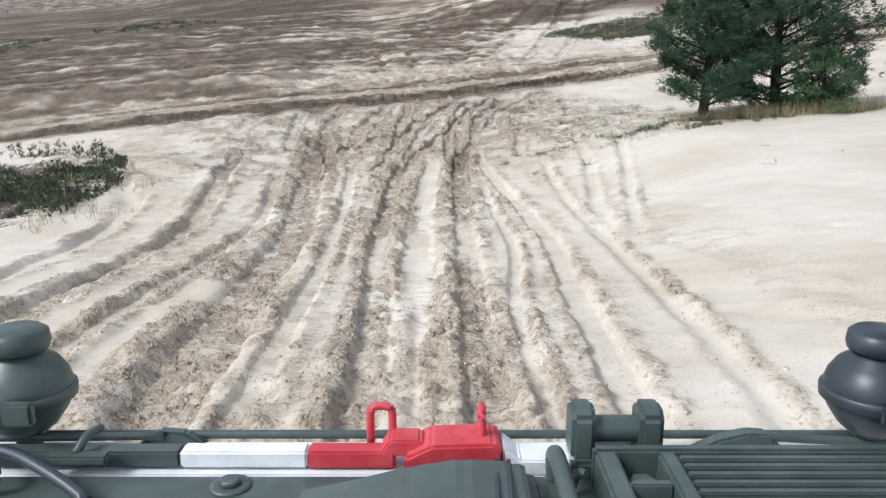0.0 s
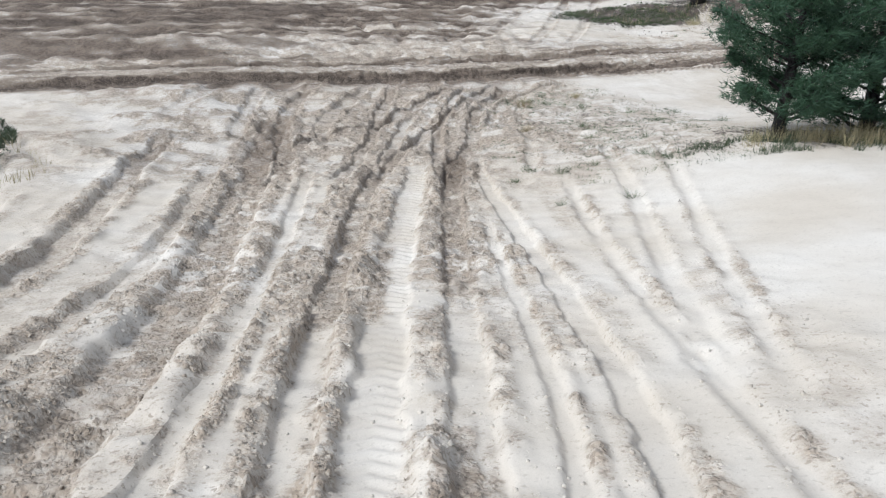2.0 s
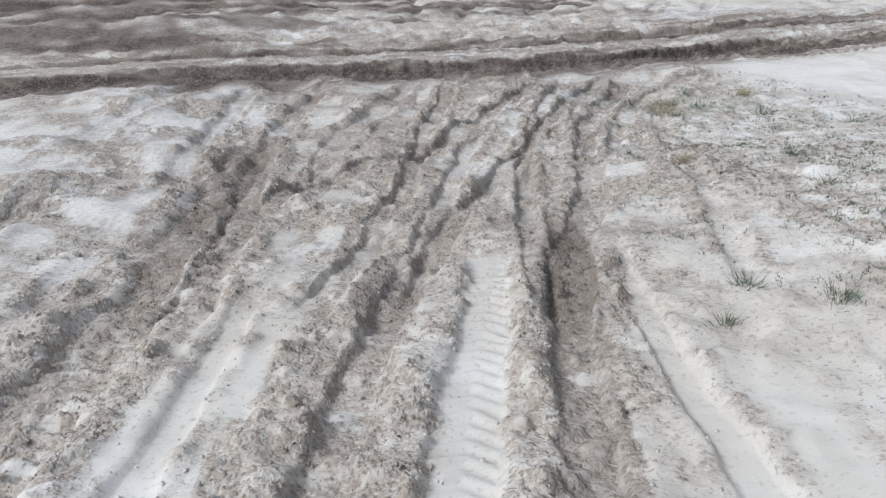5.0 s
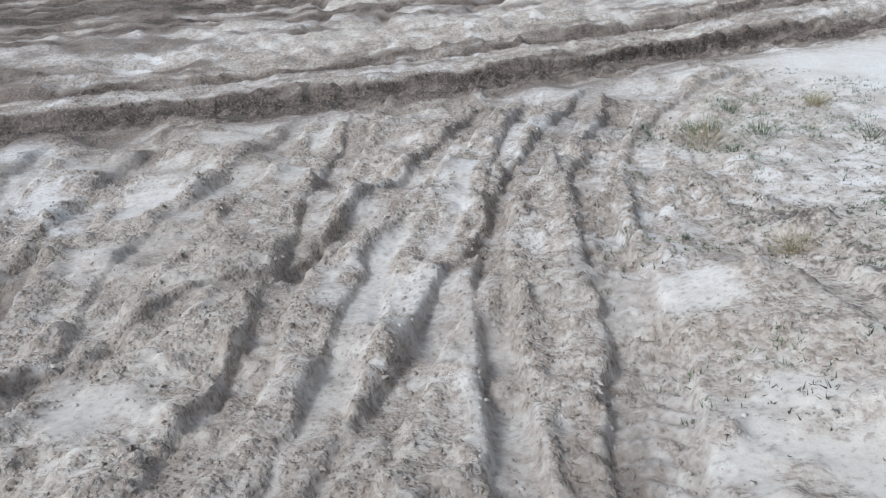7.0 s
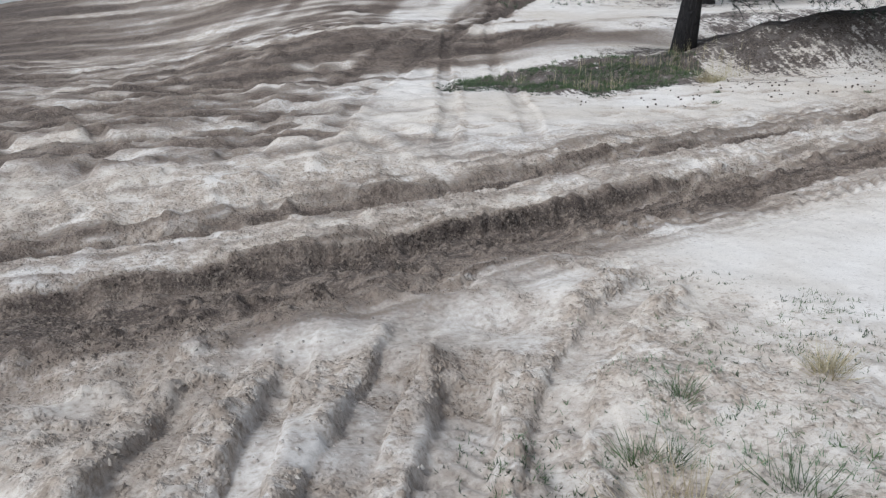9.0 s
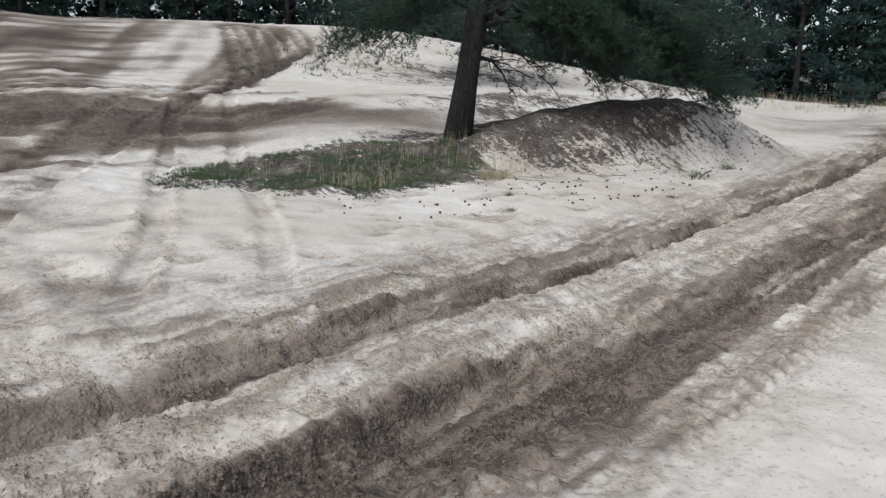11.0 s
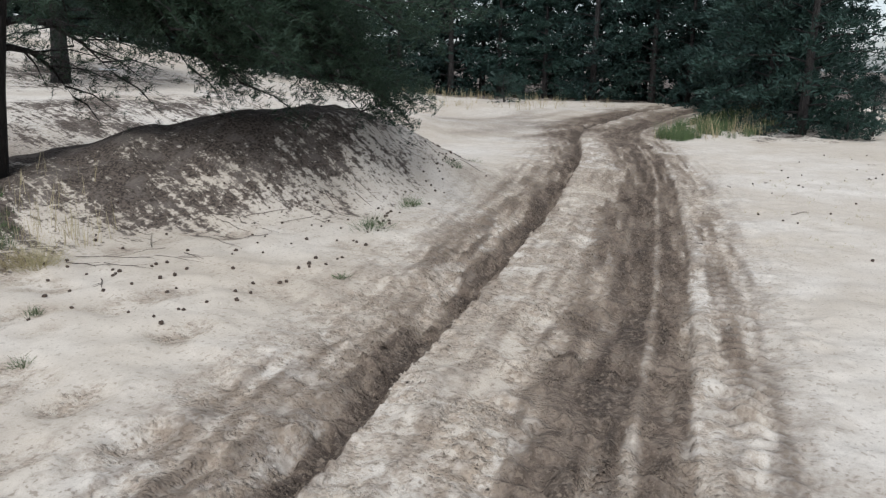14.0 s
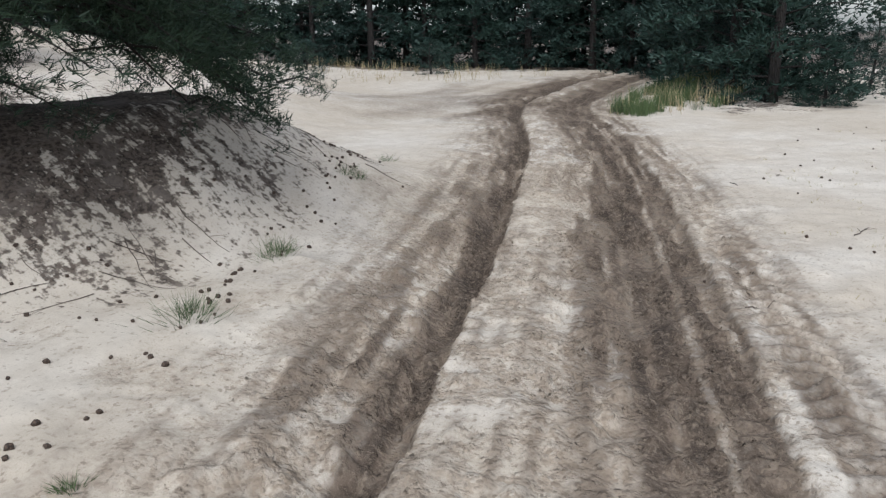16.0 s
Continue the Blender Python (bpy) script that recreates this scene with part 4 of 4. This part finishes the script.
    me = bpy.data.meshes.new("pine_cone")
    me.from_pydata(verts, [], faces)
    me.materials.append(CONE)
    return me


cone = cone_mesh()
rnd = random.Random(8)
cone_spots = []
line = smooth_line([(13.6, 43.4), (15.0, 43.55), (16.2, 43.6), (17.66, 43.97), (18.92, 44.51), (19.87, 44.73), (22.0, 45.4), (24.6, 46.6)], 0.2)
for k in range(75):
    q = line[rnd.randrange(len(line))]
    cone_spots.append((q[0] + rnd.gauss(0, 0.12), q[1] + rnd.gauss(0, 0.12)))
for k in range(130):
    cone_spots.append((rnd.uniform(9.0, 23.5), 0))
    x = cone_spots[-1][0]
    cone_spots[-1] = (x, 43.6 + 0.12 * (x - 12) + abs(rnd.gauss(0, 1.5)))
for k in range(34):
    cone_spots.append((rnd.uniform(20, 38), rnd.uniform(36.0, 40.5)))
cone_z = terrain(np.array([q[0] for q in cone_spots]), np.array([q[1] for q in cone_spots]))[0]
for (x, y), z in zip(cone_spots, cone_z):
    ob = tagged(new("pine_cone", cone), "dark open pine cone lying on the sand", "pine cone", "pine cones under the pine")
    size = rnd.uniform(0.5, 0.9)
    ob.matrix_basis = pose(x, y, float(z) + 0.016 * size, rnd.uniform(60, 120), rnd.uniform(-30, 30), rnd.uniform(0, 360)) @ Matrix.Diagonal((size, size, size, 1))


def twig(x, y, length, angle, thick=0.006):
    a = radians(angle)
    pts, wander = [], 0.0
    for k in range(6):
        s = k / 5 * length
        wander += rnd.uniform(-0.12, 0.12) * length
        px, py = x + s * math.cos(a) - wander * 0.4 * math.sin(a), y + s * math.sin(a) + wander * 0.4 * math.cos(a)
        pts.append((px, py, thick + rnd.uniform(0, 0.012)))
    level = terrain(np.array([q[0] for q in pts]), np.array([q[1] for q in pts]))[0]
    pts = [(q[0], q[1], q[2] + float(h)) for q, h in zip(pts, level)]
    base = Vector(pts[0])
    tubes = [tube([Vector(p) - base for p in pts], [thick * (1.3 - 0.16 * k) for k in range(6)], 5)]
    for k in (2, 3):
        p = Vector(pts[k]) - base
        b = a + rnd.choice((-1, 1)) * rnd.uniform(0.5, 1.0)
        end = p + Vector((math.cos(b), math.sin(b), 0)) * length * 0.3
        end.z = p.z
        tubes.append(tube([p, end], [thick * 0.7, thick * 0.3], 4))
    ob = tagged(mesh_object("twig", *join_tubes(tubes), DEADWOOD), "thin dead twig lying on the sand", "twig", "twigs on the sand")
    ob.location = base


for k in range(64):
    x = rnd.uniform(14.0, 24.0)
    twig(x, 44.6 + 0.14 * (x - 15) + abs(rnd.gauss(0, 1.4)), rnd.uniform(0.25, 0.8), rnd.uniform(-120, -40) if k % 3 else rnd.uniform(0, 360), rnd.uniform(0.003, 0.006))
for k in range(7):
    twig(rnd.uniform(3.5, 8.5), rnd.uniform(10, 19), rnd.uniform(0.15, 0.4), rnd.uniform(0, 360), 0.004)
for k in range(6):
    twig(rnd.uniform(21, 36), rnd.uniform(36.5, 41), rnd.uniform(0.3, 0.8), rnd.uniform(-30, 30), 0.006)


def root_arch():
    base = Vector((22.2, 47.9, ground_height(22.2, 47.9)))

    def on(x, y, up):
        return Vector((x, y, ground_height(x, y) + up)) - base
    tubes = [tube([on(21.5, 48.05, -0.03), on(21.8, 47.95, 0.03), on(22.2, 47.8, 0.05), on(22.45, 47.7, 0.03), on(22.7, 47.5, -0.03)], [0.03, 0.042, 0.04, 0.028, 0.012], 7),
             tube([on(22.2, 47.8, 0.04), on(22.3, 47.5, 0.03), on(22.25, 47.1, -0.01)], [0.024, 0.018, 0.008], 6),
             tube([on(22.0, 47.9, 0.03), on(21.9, 47.5, 0.03), on(21.7, 47.0, 0.0)], [0.02, 0.016, 0.006], 6)]
    ob = tagged(mesh_object("pine_root", *join_tubes(tubes), DEADWOOD, smooth=True), "dark bare root arching out of the mound", "root")
    ob.location = base


root_arch()


def scrap():
    me = bpy.data.meshes.new("board")
    bm = bmesh.new()
    bmesh.ops.create_cube(bm, size=1.0)
    bmesh.ops.scale(bm, vec=(0.75, 0.2, 0.03), verts=bm.verts)
    bmesh.ops.bevel(bm, geom=bm.edges, offset=0.006, segments=1, affect="EDGES")
    bm.to_mesh(me)
    bm.free()
    me.materials.append(plain("white_board_paint", (0.72, 0.72, 0.70), (0.82, 0.82, 0.8), 0.6))
    ob = tagged(new("board", me), "small white board lying on the sandy slope", "board")
    ob.matrix_basis = pose(29.6, 66.8, ground_height(29.6, 66.8) + 0.04, 8, 0, -28)


scrap()


# ---- loose clods thrown up along the ruts ----
def clods():
    rng = np.random.default_rng(77)
    pts = []
    for line, half, depth, berm, wet, tread, rough, left, right in RUTS:
        if rough < 0.5 or line[:, 1].max() > 56:
            continue
        seg = np.hypot(*np.diff(line, axis=0).T)
        n = int(seg.sum() * 26 * rough)
        i = rng.choice(len(seg), n, p=seg / seg.sum())
        t = rng.uniform(0, 1, (n, 1))
        d = line[i + 1] - line[i]
        side = np.stack([-d[:, 1], d[:, 0]], 1) / seg[i][:, None]
        off = rng.choice((-1, 1), n) * (half * 1.4 + rng.normal(0, half * 0.5 + 0.06, n))
        pts.append(line[i] + d * t + side * off[:, None])
    p = np.concatenate(pts)
    p = p[(p[:, 0] > -9) & (p[:, 0] < 32) & (p[:, 1] > 3) & (p[:, 1] < 47)]
    # crumbs lying in drifts wherever the sand is churned up
    down = np.stack([rng.uniform(-7.5, 6, 560000), rng.uniform(5, 38, 560000)], 1)
    x = rng.uniform(3, 31, 330000)
    along = np.stack([x, np.interp(x, TRACK[:, 0], TRACK[:, 1]) + rng.normal(-0.2, 1.4, len(x))], 1)
    q = rng.permutation(np.concatenate([down, along]))
    churned = terrain(q[:, 0].copy(), q[:, 1].copy())[3]
    drift = vnoise(q[:, 0], q[:, 1], 0.55, 71) + 0.7 * vnoise(q[:, 0], q[:, 1], 0.17, 72)
    q = q[rng.uniform(0, 1, len(q)) < np.clip(churned - 0.12, 0, 0.8) * ss(-0.25, 0.6, drift) * 0.9]
    q = q[:170000]
    hq, dq, litter, cq = terrain(q[:, 0].copy(), q[:, 1].copy())
    wedge = np.array([(-0.9, -0.8, -0.35), (1.0, -0.5, -0.35), (-0.1, 1.1, -0.35), (0, 0, 0.75)]) * 0.66
    n = len(q)
    a = rng.uniform(0, 2 * math.pi, n)
    c, s = np.cos(a)[:, None], np.sin(a)[:, None]
    v = wedge[None] * (1 + rng.uniform(-0.5, 0.4, (n, 4, 3)))
    v[:, 3, :2] += rng.uniform(-0.45, 0.45, (n, 2))
    size = 0.015 + 0.037 * rng.uniform(0, 1, n) ** 2.5
    v = np.stack([v[..., 0] * c - v[..., 1] * s, v[..., 0] * s + v[..., 1] * c, v[..., 2]], 2) * size[:, None, None]
    v += np.stack([q[:, 0], q[:, 1], hq], 1)[:, None, :]
    f = (np.arange(n)[:, None, None] * 4 + np.array([(0, 1, 3), (1, 2, 3), (2, 0, 3)])[None]).reshape(-1, 3)
    me = bpy.data.meshes.new("sand_crumbs")
    me.vertices.add(n * 4)
    me.vertices.foreach_set("co", v.ravel())
    me.loops.add(f.size)
    me.loops.foreach_set("vertex_index", f.ravel().astype(np.int32))
    me.polygons.add(len(f))
    me.polygons.foreach_set("loop_start", np.arange(0, f.size, 3, dtype=np.int32))
    for key, val in (("damp", dq), ("churn", cq)):
        at = me.attributes.new(key, "FLOAT", "POINT")
        at.data.foreach_set("value", np.repeat(val, 4).astype(np.float32))
    me.update()
    me.materials.append(SAND)
    tagged(new("sand_crumbs", me), "small dry crumbs of sand strewn over the churned ground", "sand", kind="stuff")
    h, damp, litter, churn = terrain(p[:, 0].copy(), p[:, 1].copy())
    cube = np.array([(-1, -1, -1), (1, -1, -1), (1, 1, -1), (-1, 1, -1), (-1, -1, 1), (1, -1, 1), (1, 1, 1), (-1, 1, 1)]) * 0.58
    quad = np.array([(4, 5, 6, 7), (0, 1, 5, 4), (1, 2, 6, 5), (2, 3, 7, 6), (3, 0, 4, 7)])
    n = len(p)
    size = 0.008 + 0.022 * rng.uniform(0, 1, n) ** 4
    v = cube[None] * (1 + rng.uniform(-0.45, 0.35, (n, 8, 3)))
    a = rng.uniform(0, 2 * math.pi, n)
    c, s = np.cos(a)[:, None], np.sin(a)[:, None]
    v = np.stack([v[..., 0] * c - v[..., 1] * s, v[..., 0] * s + v[..., 1] * c, v[..., 2] * 0.7 + 0.05], 2) * size[:, None, None]
    v += np.stack([p[:, 0], p[:, 1], h], 1)[:, None, :]
    f = (np.arange(n)[:, None, None] * 8 + quad[None]).reshape(-1, 4)
    me = bpy.data.meshes.new("sand_clods")
    v = v.reshape(-1, 3)
    me.vertices.add(len(v))
    me.vertices.foreach_set("co", v.ravel())
    me.loops.add(f.size)
    me.loops.foreach_set("vertex_index", f.ravel().astype(np.int32))
    me.polygons.add(len(f))
    me.polygons.foreach_set("loop_start", np.arange(0, f.size, 4, dtype=np.int32))
    for key, val in (("damp", damp), ("churn", churn)):
        at = me.attributes.new(key, "FLOAT", "POINT")
        at.data.foreach_set("value", np.repeat(val, 8).astype(np.float32))
    me.update()
    me.materials.append(SAND)
    tagged(new("sand_clods", me), "loose crumbling clods of sand along the ruts", "sand", kind="stuff")


clods()


# ---- the tracked vehicle that stands at the top of the ramp ----
OLIVE = plain("olive_paint", (0.05, 0.07, 0.066), (0.075, 0.1, 0.095), 0.42, 9, 0.0, 0.12)
BLACKISH = plain("dark_blue_grey", (0.02, 0.027, 0.036), (0.036, 0.046, 0.058), 0.4, 9, 0.0, 0.1)
RED = plain("red_paint", (0.46, 0.035, 0.05), (0.55, 0.07, 0.085), 0.5, 12, 0.0, 0.15)
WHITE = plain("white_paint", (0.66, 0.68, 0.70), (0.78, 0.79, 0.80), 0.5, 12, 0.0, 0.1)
RUBBER = plain("track_rubber", (0.018, 0.018, 0.018), (0.05, 0.045, 0.04), 0.8, 10, 0.0, 0.4)

vehicle = tagged(new("tracked_vehicle"), "dark green tracked vehicle with red-white tow bar", "vehicle")
vehicle.matrix_basis = pose(0, 0, EYE) @ pose(0, 0, 0, -10.0, 3.78, -1.64)


def part(name, bm, material, parent, label=""):
    me = bpy.data.meshes.new(name)
    bm.to_mesh(me)
    bm.free()
    me.materials.append(material)
    ob = new(name, me)
    ob.parent = parent
    return tagged(ob, label)


def block(lo, hi, bevel=0.006, taper=None):
    bm = bmesh.new()
    bmesh.ops.create_cube(bm, size=1.0)
    for v in bm.verts:
        v.co = Vector([lo[i] + (v.co[i] + 0.5) * (hi[i] - lo[i]) for i in range(3)])
        if taper and v.co.z > (lo[2] + hi[2]) / 2:
            v.co.x += (taper if v.co.x < (lo[0] + hi[0]) / 2 else -taper)
    bmesh.ops.bevel(bm, geom=bm.edges, offset=bevel, segments=2, affect="EDGES")
    return bm


def prism(outline, y0, y1, bevel=0.008):
    """An outline in x and z, drawn along y."""
    bm = bmesh.new()
    ring = [[bm.verts.new((x, y, z)) for x, z in outline] for y in (y0, y1)]
    n = len(outline)
    for k in range(n):
        bm.faces.new((ring[0][k], ring[0][(k + 1) % n], ring[1][(k + 1) % n], ring[1][k]))
    bm.faces.new(ring[0][::-1])
    bm.faces.new(ring[1])
    bmesh.ops.recalc_face_normals(bm, faces=bm.faces)
    bmesh.ops.bevel(bm, geom=bm.edges, offset=bevel, segments=2, affect="EDGES")
    return bm


def side_prism(outline, x0, x1, bevel=0.01):
    """An outline in y and z, drawn along x."""
    bm = prism([(y, z) for y, z in outline], x0, x1, bevel)
    for v in bm.verts:
        v.co = Vector((v.co.y, v.co.x, v.co.z))
    bmesh.ops.reverse_faces(bm, faces=bm.faces)
    return bm


def pipe(points, r, sides=10):
    v, f = tube(smooth3(points), [r] * len(smooth3(points)), sides)
    bm = bmesh.new()
    vs = [bm.verts.new(q) for q in v]
    for q in f:
        face = bm.faces.new([vs[i] for i in q])
        face.smooth = len(q) == 4
    return bm


def smooth3(points, n=5):
    p = [Vector(q) for q in points]
    p = [p[0] * 2 - p[1]] + p + [p[-1] * 2 - p[-2]]
    out = []
    for i in range(1, len(p) - 2):
        for k in range(n):
            t = k / n
            out.append(0.5 * (2 * p[i] + (p[i + 1] - p[i - 1]) * t + (2 * p[i - 1] - 5 * p[i] + 4 * p[i + 1] - p[i + 2]) * t * t + (3 * p[i] - p[i - 1] - 3 * p[i + 1] + p[i + 2]) * t ** 3))
    return out + [p[-2]]


def turned(profile, sides=28):
    """A round body from (radius, height) steps."""
    bm = bmesh.new()
    rings = [[bm.verts.new((r * math.cos(2 * math.pi * k / sides), r * math.sin(2 * math.pi * k / sides), z)) for k in range(sides)] for r, z in profile]
    for a, b in zip(rings[:-1], rings[1:]):
        for k in range(sides):
            bm.faces.new((a[k], a[(k + 1) % sides], b[(k + 1) % sides], b[k])).smooth = True
    bm.faces.new(rings[0][::-1])
    bm.faces.new(rings[-1])
    return bm


part("hull", side_prism([(-3.2, -1.06), (1.84, -1.06), (2.03, -1.32), (1.75, -1.95), (1.2, -2.2), (-3.0, -2.2), (-3.3, -1.6)], -1.42, 1.42), OLIVE, vehicle)
part("deck_plate", block((-1.42, -1.2, -1.06), (1.42, 1.82, -1.035), 0.008), OLIVE, vehicle)
# white colour here stands in for the sky reflected along the edge
part("front_plate", block((-1.40, 1.828, -1.07), (1.40, 2.015, -1.04), 0.006), WHITE, vehicle, "front edge plate whitened to give its reflection of the sky")
part("front_lip", pipe([(-1.45, 2.03, -1.026), (0, 2.03, -1.026), (1.45, 2.03, -1.026)], 0.013), OLIVE, vehicle)
for sgn in (-1, 1):
    x0, x1 = sorted((sgn * 0.95, sgn * 1.5))
    part("track", side_prism([(-3.3, -1.75), (-3.0, -1.6), (1.6, -1.6), (1.95, -1.8), (1.9, -2.1), (1.3, -2.72), (-2.7, -2.72), (-3.2, -2.2)], x0, x1, 0.04), RUBBER, vehicle, "dusty dark rubber-padded track")
bar = part("tow_bar", block((-1.42, 1.85, -1.032), (-0.69, 1.905, -0.987), 0.006), OLIVE, vehicle)
part("white_band", block((-0.689, 1.849, -1.033), (-0.356, 1.906, -0.986), 0.006), WHITE, bar, "white painted band")
part("red_band", block((-0.355, 1.848, -1.034), (-0.125, 1.907, -0.985), 0.006), RED, bar, "red painted band")
wedge = part("tow_bar", prism([(-0.10, -1.045), (-0.10, -0.99), (-0.03, -0.955), (0.13, -0.95), (0.155, -0.965), (0.155, -1.045)], 1.82, 1.95, 0.008), RED, vehicle, "red painted wedge of the tow bar")
part("white_band", prism([(0.156, -1.044), (0.156, -0.965), (0.20, -1.0), (0.345, -1.0), (0.345, -1.044)], 1.83, 1.93, 0.005), WHITE, wedge, "white painted band")
part("white_band", block((0.346, 1.85, -1.044), (1.0, 1.92, -1.02), 0.004), WHITE, wedge, "white painted band")
part("hinge", prism([(-0.165, -0.99), (-0.14, -0.955), (-0.06, -0.955), (-0.025, -0.985), (-0.06, -1.0), (-0.14, -1.0)], 1.85, 1.93, 0.006), RED, bar, "red hinge cheek")
part("lifting_loop", pipe([(-0.195, 1.93, -1.0), (-0.195, 1.93, -0.915), (-0.185, 1.93, -0.895), (-0.15, 1.93, -0.895), (-0.137, 1.93, -0.91), (-0.137, 1.93, -1.0)], 0.0115), RED, bar, "red welded loop")
part("lifting_loop", pipe([(0.103, 1.88, -0.97), (0.103, 1.88, -0.91), (0.103, 1.91, -0.89), (0.103, 1.94, -0.905), (0.103, 1.94, -0.97)], 0.0115), RED, wedge, "red welded loop")
clevis = part("clevis", block((0.33, 1.80, -1.04), (0.59, 1.93, -0.99), 0.01), OLIVE, vehicle)
for x in (0.33, 0.505):
    lug = side_prism([(1.82, -1.0), (1.82, -0.88), (1.85, -0.855), (1.90, -0.855), (1.93, -0.88), (1.93, -1.0)], x, x + 0.062, 0.012)
    part("lug", lug, OLIVE, clevis)
part("pin", pipe([(0.35, 1.875, -0.93), (0.45, 1.875, -0.93), (0.55, 1.875, -0.93)], 0.035, 16), OLIVE, clevis)
part("cover", prism([(-0.42, -1.05), (-0.24, -1.01), (-0.08, -0.968), (0.05, -0.948), (0.17, -0.955), (0.22, -0.975), (0.245, -1.05)], 0.9, 1.765, 0.02), OLIVE, vehicle, "raised sloping deck cover")
part("cover_seam", pipe([(0.135, 1.77, -0.965), (0.12, 1.5, -0.943), (0.10, 1.2, -0.943)], 0.006, 6), BLACKISH, vehicle)
part("cover_seam", pipe([(0.165, 1.77, -0.967), (0.15, 1.5, -0.945), (0.13, 1.2, -0.945)], 0.006, 6), BLACKISH, vehicle)
part("handle", pipe([(0.285, 1.80, -1.04), (0.28, 1.79, -0.965), (0.278, 1.72, -0.93), (0.275, 1.55, -0.925), (0.275, 1.3, -0.93)], 0.021, 12), OLIVE, vehicle)
part("grab_hook", pipe([(0.31, 1.72, -1.04), (0.325, 1.71, -0.97), (0.345, 1.69, -0.96)], 0.012, 8), OLIVE, vehicle)
grille = part("grille", block((0.375, 1.755, -1.04), (1.42, 1.79, -0.93), 0.008), OLIVE, vehicle)
part("frame_bar", block((0.375, 1.2, -1.04), (0.43, 1.754, -0.93), 0.008), OLIVE, grille)
part("frame_bar", block((0.53, 1.2, -1.04), (0.575, 1.754, -0.93), 0.008), OLIVE, grille)
part("frame_bar", block((0.431, 1.60, -1.04), (0.529, 1.625, -0.935), 0.005), OLIVE, grille)
part("bolt", turned([(0.036, -1.03), (0.036, -0.975), (0.03, -0.97)], 6), OLIVE, grille).location = (0.48, 1.685, 0)
for k in range(13):
    y = 1.725 - 0.038 * k
    part("slat", block((0.576, y - 0.011, -1.0), (1.42, y + 0.011, -0.932), 0.004), OLIVE, grille)
# sheet coloured dark so that the gaps between the slats stay dark
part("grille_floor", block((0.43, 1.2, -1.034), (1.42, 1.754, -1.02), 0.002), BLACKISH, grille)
part("bracket", prism([(0.68, -1.045), (0.76, -1.005), (0.84, -0.985), (0.90, -0.99), (0.95, -1.045)], 1.95, 2.0, 0.008), OLIVE, vehicle)
part("rod", pipe([(0.86, 1.97, -1.0), (1.1, 1.96, -1.01), (1.5, 1.95, -1.015)], 0.013), OLIVE, vehicle)
part("bracket", prism([(-0.86, -1.045), (-0.80, -1.0), (-0.72, -1.005), (-0.66, -1.045)], 1.99, 2.03, 0.008), OLIVE, vehicle)
part("rod", pipe([(-1.5, 1.93, -0.985), (-1.1, 1.94, -0.99), (-0.78, 1.99, -1.01)], 0.012), OLIVE, vehicle)
clamp = part("clamp", block((-1.02, 1.80, -1.0), (-0.86, 1.84, -0.975), 0.006), OLIVE, vehicle)
part("clamp_arm", pipe([(-0.95, 1.83, -0.98), (-0.935, 1.87, -0.95), (-0.925, 1.93, -0.955)], 0.012, 8), OLIVE, clamp)
part("hose", pipe([(-1.3, 1.86, -0.97), (-1.12, 1.80, -0.955), (-1.0, 1.74, -0.965), (-0.86, 1.66, -1.0), (-0.80, 1.60, -1.03)], 0.015), BLACKISH, vehicle, "dark rubber hose")
part("hose", pipe([(-1.12, 1.72, -1.04), (-1.1, 1.73, -0.98), (-1.16, 1.80, -0.955)], 0.013), BLACKISH, vehicle, "dark rubber hose")
part("hose", pipe([(-0.98, 1.52, -1.04), (-0.94, 1.56, -0.985), (-0.87, 1.58, -0.985), (-0.80, 1.52, -1.04)], 0.015), BLACKISH, vehicle, "dark rubber hose")
plug = part("deck_plug", turned([(0.052, -1.037), (0.052, -1.03), (0.04, -1.028)], 24), OLIVE, vehicle)
plug.location = (-0.535, 1.765, 0)
part("hex_head", turned([(0.028, -1.03), (0.028, -1.016), (0.022, -1.012)], 6), OLIVE, plug)

# the right lamp is darker and bluer than the left one
for x, zc in ((-1.15, -0.862), (1.18, -0.865)):
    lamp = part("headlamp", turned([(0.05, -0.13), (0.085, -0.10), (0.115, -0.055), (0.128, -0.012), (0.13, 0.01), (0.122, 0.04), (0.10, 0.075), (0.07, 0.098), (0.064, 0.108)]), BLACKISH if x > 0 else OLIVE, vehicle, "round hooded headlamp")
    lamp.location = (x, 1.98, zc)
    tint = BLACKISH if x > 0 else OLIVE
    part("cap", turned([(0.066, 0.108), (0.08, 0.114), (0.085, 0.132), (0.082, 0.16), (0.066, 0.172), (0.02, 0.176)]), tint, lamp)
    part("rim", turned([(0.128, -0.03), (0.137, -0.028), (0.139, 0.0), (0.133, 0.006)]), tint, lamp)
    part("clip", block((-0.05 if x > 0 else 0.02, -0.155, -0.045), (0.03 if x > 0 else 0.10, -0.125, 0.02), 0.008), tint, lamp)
    part("stem", turned([(0.035, -0.24), (0.035, -0.12)], 16), OLIVE, lamp)
